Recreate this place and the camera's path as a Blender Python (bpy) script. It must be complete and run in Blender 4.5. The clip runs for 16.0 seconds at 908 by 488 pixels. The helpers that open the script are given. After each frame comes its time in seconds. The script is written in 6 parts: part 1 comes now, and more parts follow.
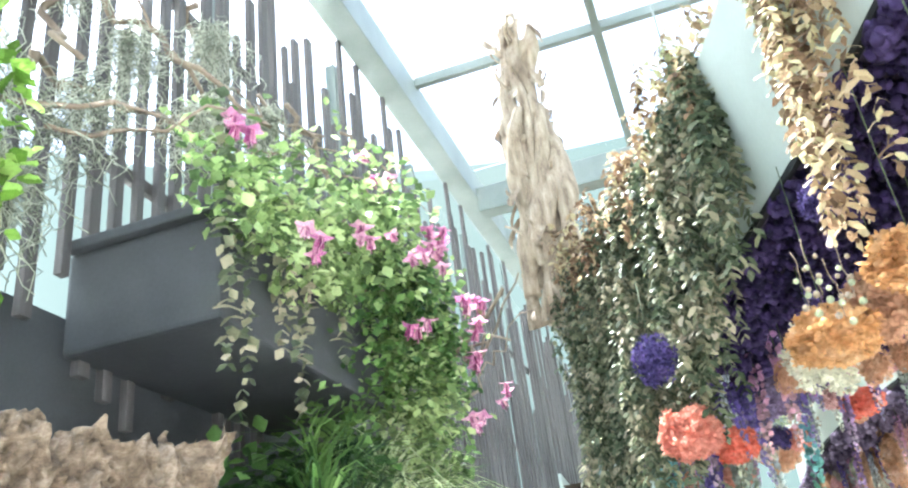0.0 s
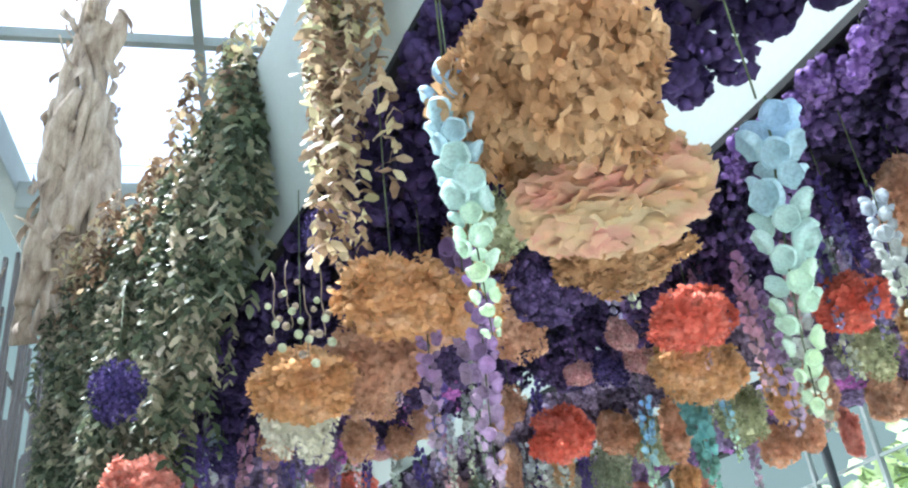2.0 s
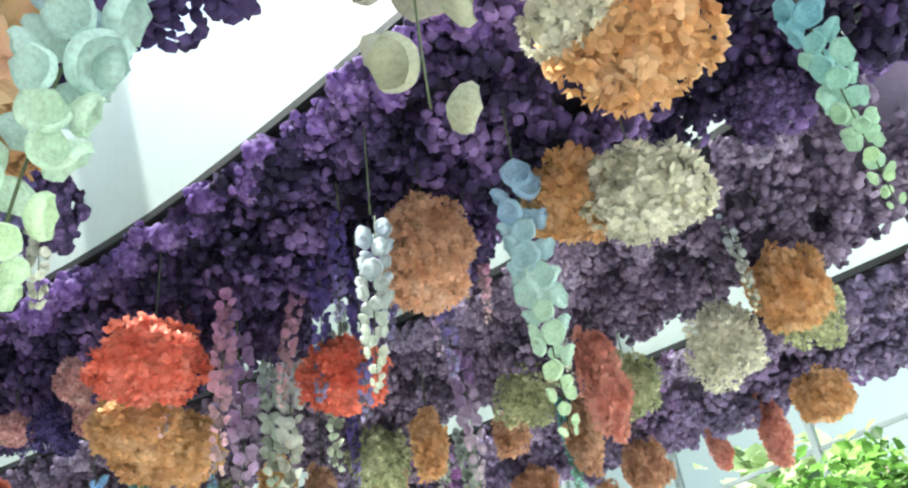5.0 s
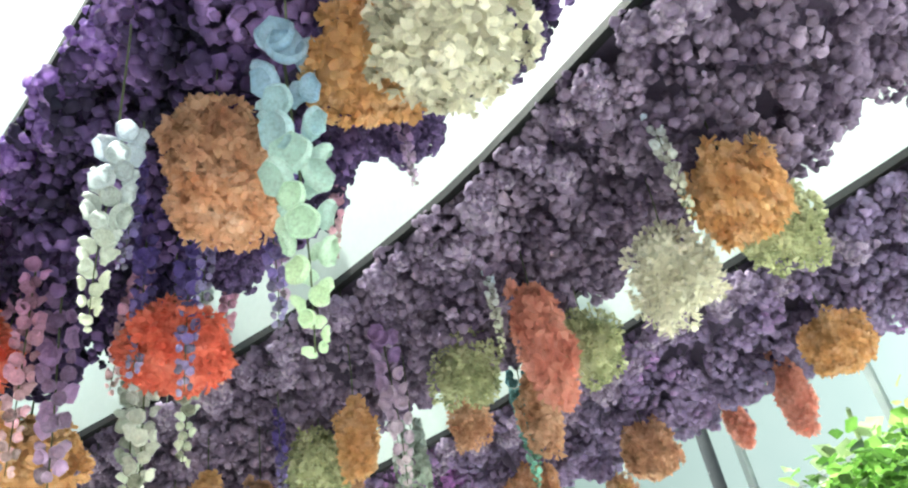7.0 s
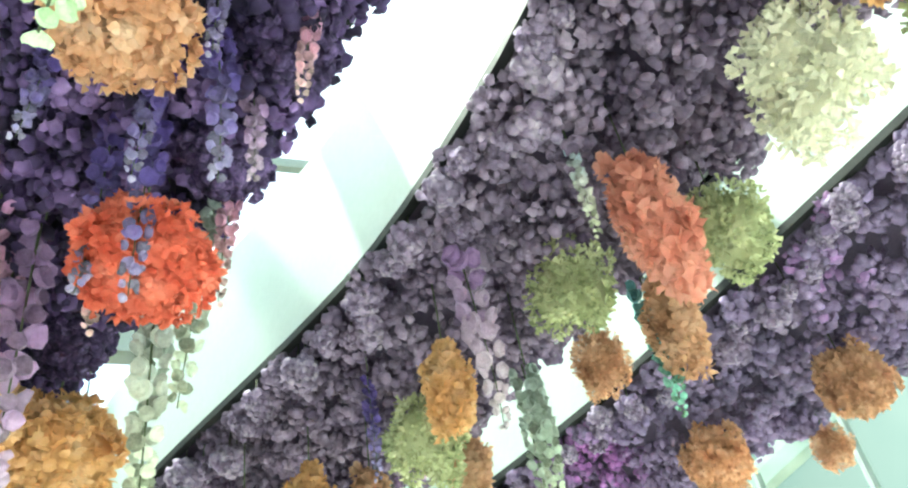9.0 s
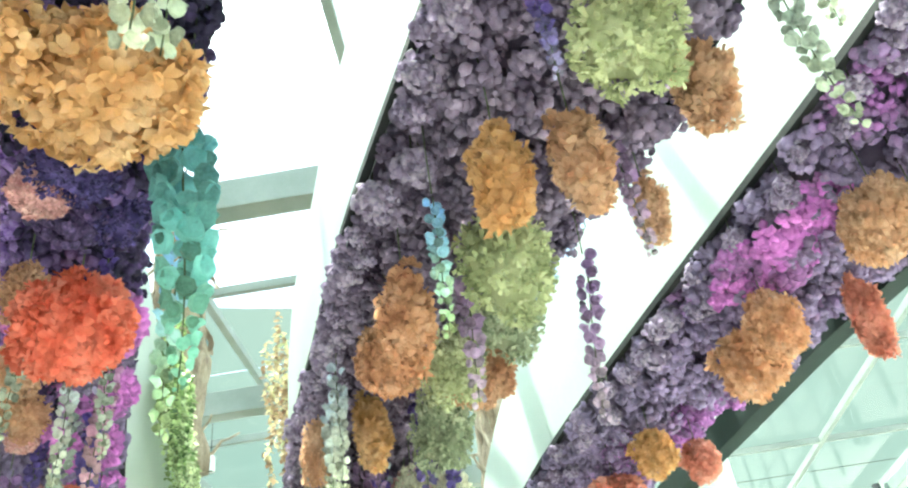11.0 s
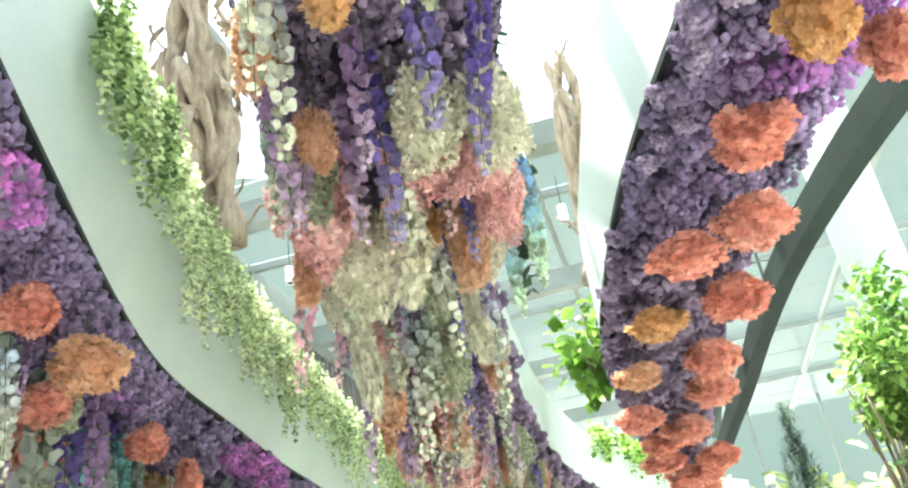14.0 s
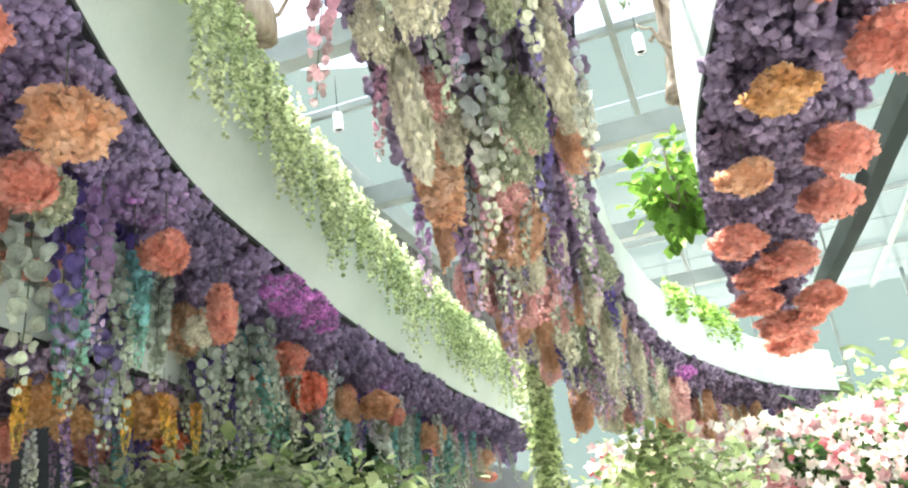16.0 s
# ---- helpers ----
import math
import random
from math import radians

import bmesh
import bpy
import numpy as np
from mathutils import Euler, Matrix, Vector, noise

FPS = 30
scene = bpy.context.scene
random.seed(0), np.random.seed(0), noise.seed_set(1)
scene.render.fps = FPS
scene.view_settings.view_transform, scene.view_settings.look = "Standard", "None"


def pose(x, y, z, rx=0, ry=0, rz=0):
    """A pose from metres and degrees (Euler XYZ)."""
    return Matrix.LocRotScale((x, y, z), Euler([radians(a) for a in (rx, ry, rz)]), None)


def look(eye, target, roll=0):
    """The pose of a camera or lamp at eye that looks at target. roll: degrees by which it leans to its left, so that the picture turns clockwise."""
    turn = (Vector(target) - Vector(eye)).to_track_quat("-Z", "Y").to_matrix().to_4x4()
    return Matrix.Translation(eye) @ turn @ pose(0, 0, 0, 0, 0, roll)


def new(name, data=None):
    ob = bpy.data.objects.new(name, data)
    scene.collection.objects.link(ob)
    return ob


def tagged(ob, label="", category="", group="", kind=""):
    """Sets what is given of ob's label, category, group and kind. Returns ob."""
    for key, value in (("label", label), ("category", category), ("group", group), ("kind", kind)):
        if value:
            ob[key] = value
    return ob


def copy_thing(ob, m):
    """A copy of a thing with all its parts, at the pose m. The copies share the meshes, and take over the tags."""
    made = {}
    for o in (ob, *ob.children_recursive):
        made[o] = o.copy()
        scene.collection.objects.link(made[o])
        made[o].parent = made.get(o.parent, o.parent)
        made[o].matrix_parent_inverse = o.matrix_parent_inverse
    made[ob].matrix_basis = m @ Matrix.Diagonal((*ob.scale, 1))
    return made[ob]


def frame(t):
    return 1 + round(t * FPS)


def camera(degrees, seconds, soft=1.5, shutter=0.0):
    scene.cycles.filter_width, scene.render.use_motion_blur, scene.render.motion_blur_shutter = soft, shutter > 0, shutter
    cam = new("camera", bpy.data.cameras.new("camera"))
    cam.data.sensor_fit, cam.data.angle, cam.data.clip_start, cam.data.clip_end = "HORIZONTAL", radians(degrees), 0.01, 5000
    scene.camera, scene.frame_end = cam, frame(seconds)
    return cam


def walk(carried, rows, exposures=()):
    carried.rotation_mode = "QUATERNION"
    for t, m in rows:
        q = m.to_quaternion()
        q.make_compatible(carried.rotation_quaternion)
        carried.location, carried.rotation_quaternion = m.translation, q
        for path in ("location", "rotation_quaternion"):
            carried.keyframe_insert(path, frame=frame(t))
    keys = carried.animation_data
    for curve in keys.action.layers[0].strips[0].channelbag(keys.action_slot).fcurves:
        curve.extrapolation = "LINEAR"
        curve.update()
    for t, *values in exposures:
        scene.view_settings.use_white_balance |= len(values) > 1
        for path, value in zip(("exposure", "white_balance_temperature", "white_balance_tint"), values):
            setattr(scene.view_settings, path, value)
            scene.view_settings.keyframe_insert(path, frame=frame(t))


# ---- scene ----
cam = camera(55.9, 16.0, 2.2)
METRES, EYE, TILT, LEAN, TURN = 8.0, 1.65, 1.0, 0.0, 15.6
ROWS = [
    (0.0, 0.0, 0.0, 0.0, 3.26, 25.48, 6.87),
    (0.5, 0.0046, 0.0272, -0.005, -5.16, 24.41, 7.82),
    (1.0, 0.0239, 0.0471, -0.0067, -14.16, 23.7, 6.77),
    (1.5, 0.0522, 0.0625, -0.0039, -21.91, 23.98, 4.76),
    (2.0, 0.0713, 0.0772, -0.0021, -26.81, 27.36, 5.46),
    (2.5, 0.0832, 0.0958, 0.0004, -33.3, 28.58, 7.16),
    (3.0, 0.0936, 0.111, 0.0007, -37.06, 31.49, 9.34),
    (3.5, 0.1137, 0.1172, -0.0013, -41.34, 31.73, 9.78),
    (4.0, 0.1476, 0.1178, 0.0004, -44.12, 31.95, 6.8),
    (4.5, 0.1712, 0.1166, -0.0006, -48.58, 32.32, 5.1),
    (5.0, 0.1896, 0.1182, -0.0011, -54.47, 33.05, 5.98),
    (7.5, 0.3258, 0.1109, -0.0041, -44.57, 37.08, 8.29),
    (8.0, 0.3499, 0.1225, -0.0039, -42.23, 38.44, 8.32),
    (8.5, 0.3682, 0.134, -0.0027, -37.2, 40.13, 8.8),
    (9.0, 0.3919, 0.1496, -0.0049, -31.17, 40.87, 7.73),
    (9.5, 0.4241, 0.1725, -0.0076, -24.76, 38.11, 6.17),
    (10.0, 0.4449, 0.197, -0.0137, -18.07, 36.67, 6.47),
    (12.5, 0.5022, 0.3771, -0.0251, -3.97, 29.96, 6.91),
    (13.0, 0.504, 0.4186, -0.0268, -2.5, 28.71, 7.85),
    (13.5, 0.5161, 0.4577, -0.0342, -1.14, 28.34, 8.47),
    (14.0, 0.5324, 0.5012, -0.0399, -0.18, 26.29, 7.94),
    (14.5, 0.5336, 0.5396, -0.0438, 0.81, 25.42, 7.23),
    (15.0, 0.526, 0.5781, -0.0482, 1.61, 22.94, 6.85),
    (15.5, 0.5224, 0.6059, -0.0549, 2.34, 22.36, 6.82),
    (16.0, 0.5236, 0.6392, -0.0643, 3.74, 19.83, 7.0),
]
EXPOSURES = [(0.0, 2.15, 5850, 5), (1.5, 1.5, 5600, 6), (3.0, 1.28, 5450, 11), (3.5, 1.15, 5500, 8), (4.0, 1.2, 5700, 5), (4.5, 1.42, 5900, 3), (5.0, 1.42, 5950, 3), (7.5, 1.65, 6200, 0), (10.0, 2.0, 6150, -20), (12.5, 1.92, 6400, 2), (14.5, 1.92, 6400, 1), (16.0, 1.97, 6400, 8)]
walk(cam, [(t, pose(0, 0, EYE, TILT, LEAN, TURN) @ pose(METRES * x, METRES * y, METRES * z, 90 + pitch, roll, yaw)) for t, x, y, z, yaw, pitch, roll in ROWS], EXPOSURES)

# ---- light ----
world = bpy.data.worlds.new("sky")
scene.world = world
world.use_nodes = True
wn = world.node_tree
sky = wn.nodes.new("ShaderNodeTexSky")
sky.sky_type = "NISHITA"
sky.sun_disc = False
sky.sun_elevation, sky.sun_rotation = radians(69), radians(-38)
sky.dust_density, sky.air_density = 3.0, 1.0
wn.links.new(sky.outputs[0], wn.nodes["Background"].inputs[0])
wn.nodes["Background"].inputs[1].default_value = 0.15
sun = new("sun", bpy.data.lights.new("sun", "SUN"))
sun.data.energy, sun.data.angle, sun.data.color = 5.0, radians(0.6), (1.0, 0.95, 0.87)
sun.matrix_world = look((-2.3, 2.95, 9.8), (0, 0, 0))

# ---- mesh helpers ----
RNG = np.random.default_rng(7)


def mesh_of(name, verts, faces, material=None, smooth=True):
    """A mesh from arrays; faces is one (n, 3) or (n, 4) array, or a list of such arrays."""
    me = bpy.data.meshes.new(name)
    groups = faces if isinstance(faces, list) else [faces]
    groups = [np.asarray(g, dtype=np.int32) for g in groups if len(g)]
    verts = np.asarray(verts, dtype=np.float32)
    me.vertices.add(len(verts))
    me.vertices.foreach_set("co", verts.ravel())
    loops = np.concatenate([g.ravel() for g in groups])
    sizes = np.concatenate([np.full(len(g), g.shape[1], dtype=np.int32) for g in groups])
    starts = np.concatenate([[0], np.cumsum(sizes)[:-1]]).astype(np.int32)
    me.loops.add(len(loops))
    me.loops.foreach_set("vertex_index", loops)
    me.polygons.add(len(sizes))
    me.polygons.foreach_set("loop_start", starts)
    me.polygons.foreach_set("loop_total", sizes)
    me.polygons.foreach_set("use_smooth", np.full(len(sizes), smooth))
    me.update(calc_edges=True)
    me.validate()
    if material:
        me.materials.append(material)
    return me


def unit(v):
    v = np.asarray(v, float)
    return v / np.maximum(np.linalg.norm(v, axis=-1, keepdims=True), 1e-9)


def bases(normals, roll=None):
    """Rotation matrices whose z column is the normal, with a random roll."""
    n = unit(normals)
    m = len(n)
    up = np.where(np.abs(n[:, 2:3]) > 0.9, np.array([[1.0, 0, 0]]), np.array([[0, 0, 1.0]]))
    a = unit(np.cross(up, n))
    b = np.cross(n, a)
    r = RNG.uniform(0, 2 * np.pi, m) if roll is None else np.broadcast_to(roll, (m,))
    c, s = np.cos(r)[:, None], np.sin(r)[:, None]
    return np.stack([a * c + b * s, b * c - a * s, n], axis=2)


def scatter(template, turns, places, sizes):
    """Many copies of a template (verts, faces) as one pair of arrays."""
    tv, tf = template
    m = len(places)
    v = np.einsum("mij,nj->mni", turns * np.asarray(sizes).reshape(m, 1, -1), tv) + np.asarray(places)[:, None, :]
    f = tf[None] + (np.arange(m) * len(tv))[:, None, None]
    return v.reshape(-1, 3), f.reshape(-1, tf.shape[1])


def join(*pairs):
    vs, fs, n = [], [], 0
    for v, f in pairs:
        vs.append(v)
        fs.append(np.asarray(f) + n)
        n += len(v)
    v = np.concatenate(vs)
    out = []
    for w in (3, 4):
        g = [f for f in fs if len(f) and f.shape[1] == w]
        if g:
            out.append(np.concatenate(g))
    return v, out


def grid(nu, nv, fn):
    """A patch of quads; fn(u, v) gives places for u, v in 0..1."""
    u, v = np.meshgrid(np.linspace(0, 1, nu), np.linspace(0, 1, nv), indexing="ij")
    pts = fn(u.ravel(), v.ravel())
    i = np.arange((nu - 1) * (nv - 1))
    a = (i // (nv - 1)) * nv + i % (nv - 1)
    return pts, np.stack([a, a + nv, a + nv + 1, a + 1], axis=1)


def tube(points, radii, seg=7, cap=True):
    """A round limb along points."""
    p = np.asarray(points, float)
    r = np.broadcast_to(radii, (len(p),))
    d = unit(np.gradient(p, axis=0))
    ref = np.array([0.31, 0.95, 0.05])
    a = unit(np.cross(d, ref))
    b = np.cross(d, a)
    t = np.linspace(0, 2 * np.pi, seg, endpoint=False)
    ring = p[:, None] + r[:, None, None] * (a[:, None] * np.cos(t)[None, :, None] + b[:, None] * np.sin(t)[None, :, None])
    v = ring.reshape(-1, 3)
    i, j = np.meshgrid(np.arange(len(p) - 1), np.arange(seg), indexing="ij")
    i, j = i.ravel(), j.ravel()
    k = (j + 1) % seg
    f = np.stack([i * seg + j, i * seg + k, (i + 1) * seg + k, (i + 1) * seg + j], axis=1)
    if cap:
        n = len(v)
        v = np.concatenate([v, p[:1], p[-1:]])
        j = np.arange(seg)
        k = (j + 1) % seg
        last = (len(p) - 1) * seg
        ends = np.concatenate([np.stack([np.full(seg, n), k, j, j], 1), np.stack([np.full(seg, n + 1), last + j, last + k, last + k], 1)])
        tri = ends[:, :3]
        return v, f, tri
    return v, f, np.zeros((0, 3), int)


def tubes(list_of):
    """Joins several tube() results."""
    vs, qs, ts, n = [], [], [], 0
    for v, f, t in list_of:
        vs.append(v)
        qs.append(f + n)
        if len(t):
            ts.append(t + n)
        n += len(v)
    return np.concatenate(vs), [np.concatenate(qs)] + ([np.concatenate(ts)] if ts else [])


def box_bm(x0, y0, z0, x1, y1, z1, bevel=0.006):
    bm = bmesh.new()
    bmesh.ops.create_cube(bm, size=1.0, matrix=Matrix.Translation(((x0 + x1) / 2, (y0 + y1) / 2, (z0 + z1) / 2)) @ Matrix.Diagonal((x1 - x0, y1 - y0, z1 - z0, 1)))
    if bevel:
        bmesh.ops.bevel(bm, geom=bm.edges[:], offset=bevel, segments=2, affect="EDGES", profile=0.6)
    return bm


def part(name, shape, material, parent=None, label=""):
    """Links a bmesh, or a mesh, as one object under a thing."""
    if isinstance(shape, bmesh.types.BMesh):
        me = bpy.data.meshes.new(name)
        shape.to_mesh(me)
        shape.free()
    else:
        me = shape
    if material and not me.materials:
        me.materials.append(material)
    ob = new(name, me)
    if parent is not None:
        ob.parent = parent
    if label:
        ob["label"] = label
    return ob


# ---- materials ----
def nodes_of(name):
    m = bpy.data.materials.new(name)
    m.use_nodes = True
    return m, m.node_tree, m.node_tree.nodes["Principled BSDF"]


def ramp(nt, fac, stops):
    r = nt.nodes.new("ShaderNodeValToRGB")
    e = r.color_ramp.elements
    while len(e) < len(stops):
        e.new(0.5)
    for el, (p, c) in zip(e, stops):
        el.position, el.color = p, (*c, 1)
    nt.links.new(fac, r.inputs[0])
    return r.outputs[0]


def math_node(nt, op, a, b):
    n = nt.nodes.new("ShaderNodeMath")
    n.operation = op
    for k, v in enumerate((a, b)):
        if isinstance(v, (int, float)):
            n.inputs[k].default_value = v
        else:
            nt.links.new(v, n.inputs[k])
    return n.outputs[0]


def noise_of(nt, coords, scale, detail=3.0, rough=0.55):
    n = nt.nodes.new("ShaderNodeTexNoise")
    n.inputs["Scale"].default_value, n.inputs["Detail"].default_value, n.inputs["Roughness"].default_value = scale, detail, rough
    nt.links.new(coords, n.inputs["Vector"])
    return n.outputs["Fac"]


def petal(name, stops, thin=0.3, rough=0.75, patch=2.0, along=None, vary=0.35, speckle=0.5):
    """Petals or leaves: colour by patches, by each petal and by each bunch; light shines through a little.
    along: stops of colour from the bottom (0) to the top (1) of the thing, in place of the patches."""
    m, nt, bsdf = nodes_of(name)
    tc = nt.nodes.new("ShaderNodeTexCoord")
    geo = nt.nodes.new("ShaderNodeNewGeometry")
    info = nt.nodes.new("ShaderNodeObjectInfo")
    if along:
        sep = nt.nodes.new("ShaderNodeSeparateXYZ")
        nt.links.new(tc.outputs["Generated"], sep.inputs[0])
        f = math_node(nt, "ADD", sep.outputs[2], math_node(nt, "MULTIPLY", math_node(nt, "SUBTRACT", geo.outputs["Random Per Island"], 0.5), 0.25))
        col = ramp(nt, f, along)
    else:
        n = noise_of(nt, tc.outputs["Object"], patch, 2.0)
        f = math_node(nt, "ADD", math_node(nt, "MULTIPLY", math_node(nt, "SUBTRACT", n, 0.5), 1.6),
                      math_node(nt, "ADD", math_node(nt, "MULTIPLY", geo.outputs["Random Per Island"], vary), math_node(nt, "MULTIPLY", info.outputs["Random"], 0.25)))
        f = math_node(nt, "ADD", f, 0.5 - vary / 2 - 0.125)
        col = ramp(nt, f, stops)
    fine = noise_of(nt, tc.outputs["Object"], 90.0, 2.0)
    hsv = nt.nodes.new("ShaderNodeHueSaturation")
    nt.links.new(col, hsv.inputs["Color"])
    nt.links.new(math_node(nt, "ADD", math_node(nt, "MULTIPLY", fine, 0.3), math_node(nt, "ADD", math_node(nt, "MULTIPLY", geo.outputs["Random Per Island"], speckle), 0.55 * (0.5 - speckle) + 0.11)), hsv.inputs["Value"])
    hsv.inputs["Saturation"].default_value = 1.0
    val = nt.nodes.new("ShaderNodeVectorMath")
    val.operation = "SCALE"
    val.inputs[3].default_value = 1.9
    nt.links.new(hsv.outputs[0], val.inputs[0])
    nt.links.new(val.outputs[0], bsdf.inputs["Base Color"])
    bsdf.inputs["Roughness"].default_value = rough
    bsdf.inputs["Specular IOR Level"].default_value = 0.25
    if thin:
        tr = nt.nodes.new("ShaderNodeBsdfTranslucent")
        nt.links.new(val.outputs[0], tr.inputs["Color"])
        mix = nt.nodes.new("ShaderNodeMixShader")
        mix.inputs[0].default_value = thin
        nt.links.new(bsdf.outputs[0], mix.inputs[1])
        nt.links.new(tr.outputs[0], mix.inputs[2])
        nt.links.new(mix.outputs[0], nt.nodes["Material Output"].inputs[0])
    return m


def surface(name, stops, scale=4.0, rough=0.6, metal=0.0, bump=0.3, fine=60.0, stretch=(1, 1, 1), gloss=0.5):
    """Hard surfaces: two scales of colour, fine relief."""
    m, nt, bsdf = nodes_of(name)
    tc = nt.nodes.new("ShaderNodeTexCoord")
    mp = nt.nodes.new("ShaderNodeMapping")
    mp.inputs["Scale"].default_value = stretch
    nt.links.new(tc.outputs["Object"], mp.inputs[0])
    big = noise_of(nt, mp.outputs[0], scale, 4.0)
    small = noise_of(nt, mp.outputs[0], fine, 3.0)
    f = math_node(nt, "ADD", math_node(nt, "MULTIPLY", big, 0.7), math_node(nt, "MULTIPLY", small, 0.3))
    nt.links.new(ramp(nt, f, stops), bsdf.inputs["Base Color"])
    bsdf.inputs["Roughness"].default_value, bsdf.inputs["Metallic"].default_value = rough, metal
    bsdf.inputs["Specular IOR Level"].default_value = gloss
    b = nt.nodes.new("ShaderNodeBump")
    b.inputs["Strength"].default_value, b.inputs["Distance"].default_value = bump, 0.01
    nt.links.new(f, b.inputs["Height"])
    nt.links.new(b.outputs[0], bsdf.inputs["Normal"])
    return m


def glass(name, tint, rough=0.0):
    m, nt, bsdf = nodes_of(name)
    bsdf.inputs["Base Color"].default_value = (*tint, 1)
    bsdf.inputs["Roughness"].default_value = rough
    bsdf.inputs["Transmission Weight"].default_value = 1.0
    bsdf.inputs["IOR"].default_value = 1.05
    return m


def haze(name, low, high, strength):
    """Bright summer haze in the distance: two tones of drifting cloud."""
    m, nt, bsdf = nodes_of(name)
    nt.nodes.remove(bsdf)
    tc = nt.nodes.new("ShaderNodeTexCoord")
    em = nt.nodes.new("ShaderNodeEmission")
    em.inputs[1].default_value = strength
    sep = nt.nodes.new("ShaderNodeSeparateXYZ")
    nt.links.new(tc.outputs["Generated"], sep.inputs[0])
    mix = nt.nodes.new("ShaderNodeMix")
    mix.data_type, mix.blend_type = "RGBA", "MULTIPLY"
    mix.inputs["Factor"].default_value = 1.0
    nt.links.new(ramp(nt, noise_of(nt, tc.outputs["Object"], 0.035, 4.0), [(0.35, low), (0.65, high)]), mix.inputs[6])
    nt.links.new(ramp(nt, sep.outputs[1], [(0.52, (1.0, 1.0, 1.0)), (0.86, (0.31, 0.36, 0.345))]), mix.inputs[7])
    nt.links.new(mix.outputs[2], em.inputs[0])
    nt.links.new(em.outputs[0], nt.nodes["Material Output"].inputs[0])
    return m


M = {}
M["haze"] = haze("haze", (0.80, 0.88, 0.87), (1.0, 1.0, 0.98), 0.55)
M["white_panel"] = surface("white_panel", [(0.3, (0.46, 0.53, 0.495)), (0.7, (0.56, 0.625, 0.59))], 1.2, 0.45, 0, 0.06, 40)
M["black_edge"] = surface("black_edge", [(0.3, (0.012, 0.013, 0.014)), (0.7, (0.03, 0.032, 0.034))], 3, 0.6, 0.0, 0.1, gloss=0.12)
M["green_steel"] = surface("green_steel", [(0.3, (0.16, 0.19, 0.18)), (0.7, (0.24, 0.27, 0.26))], 2, 0.5, 0.1, 0.1)
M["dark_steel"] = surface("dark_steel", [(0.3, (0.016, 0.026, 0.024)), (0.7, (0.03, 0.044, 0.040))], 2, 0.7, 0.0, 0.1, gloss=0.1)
M["dark_post"] = surface("dark_post", [(0.3, (0.018, 0.021, 0.023)), (0.7, (0.035, 0.040, 0.043))], 3, 0.85, 0.0, 0.1, gloss=0.1)
M["soffit"] = surface("soffit", [(0.3, (0.06, 0.045, 0.085)), (0.7, (0.14, 0.11, 0.18))], 5, 0.9)
M["soil"] = surface("soil", [(0.3, (0.04, 0.03, 0.02)), (0.7, (0.11, 0.08, 0.05))], 9, 0.95, 0, 1.0)
M["slat"] = surface("slat", [(0.3, (0.05, 0.045, 0.045)), (0.7, (0.13, 0.12, 0.12))], 2, 0.7, 0, 0.4, 50, (6, 6, 0.5))
M["wall"] = surface("wall", [(0.3, (0.74, 0.76, 0.80)), (0.7, (0.84, 0.86, 0.88))], 1.5, 0.7, 0, 0.1)
M["floor"] = surface("floor", [(0.3, (0.62, 0.60, 0.56)), (0.7, (0.74, 0.72, 0.68))], 2.0, 0.75)
M["grey_box"] = surface("grey_box", [(0.3, (0.035, 0.038, 0.044)), (0.7, (0.065, 0.07, 0.078))], 2.0, 0.6)
M["bark"] = surface("bark", [(0.3, (0.05, 0.036, 0.025)), (0.5, (0.19, 0.14, 0.10)), (0.75, (0.42, 0.34, 0.27))], 14.0, 0.95, 0, 1.0, 80, (1, 1, 2.0))
M["driftwood"] = surface("driftwood", [(0.3, (0.14, 0.10, 0.075)), (0.5, (0.36, 0.29, 0.22)), (0.75, (0.60, 0.52, 0.42))], 6.0, 0.85, 0, 1.0, 45, (3, 3, 0.6))
M["branch"] = surface("branch", [(0.3, (0.15, 0.11, 0.08)), (0.7, (0.36, 0.29, 0.22))], 12.0, 0.85, 0, 0.6)
M["stem"] = surface("stem", [(0.3, (0.05, 0.075, 0.03)), (0.7, (0.11, 0.14, 0.07))], 20.0, 0.7)
M["lamp_white"] = surface("lamp_white", [(0.3, (0.7, 0.7, 0.7)), (0.7, (0.82, 0.82, 0.82))], 3.0, 0.4)
M["pane"] = glass("pane", (0.93, 0.98, 0.96))
M["facade_pane"] = glass("facade_pane", (0.87, 0.94, 0.915))

NAVY, VIOLET, MAUVE, LILAC = (0.022, 0.021, 0.05), (0.075, 0.05, 0.145), (0.225, 0.175, 0.265), (0.46, 0.38, 0.50)
M["statice_dark"] = petal("statice_dark", [(0.1, NAVY), (0.45, (0.023, 0.013, 0.060)), (0.75, VIOLET), (1.0, (0.078, 0.038, 0.156))], 0.15, 0.85, 5.0, vary=0.2, speckle=0.25)
# violet darkened in its colour for the shade under planter B
M["statice_violet_shaded"] = petal("statice_violet_shaded", [(0.15, (0.02, 0.02, 0.045)), (0.45, (0.036, 0.027, 0.068)), (0.68, (0.095, 0.06, 0.17)), (0.95, (0.28, 0.18, 0.42))], 0.2, 0.85, 4.0, vary=0.25, speckle=0.3)
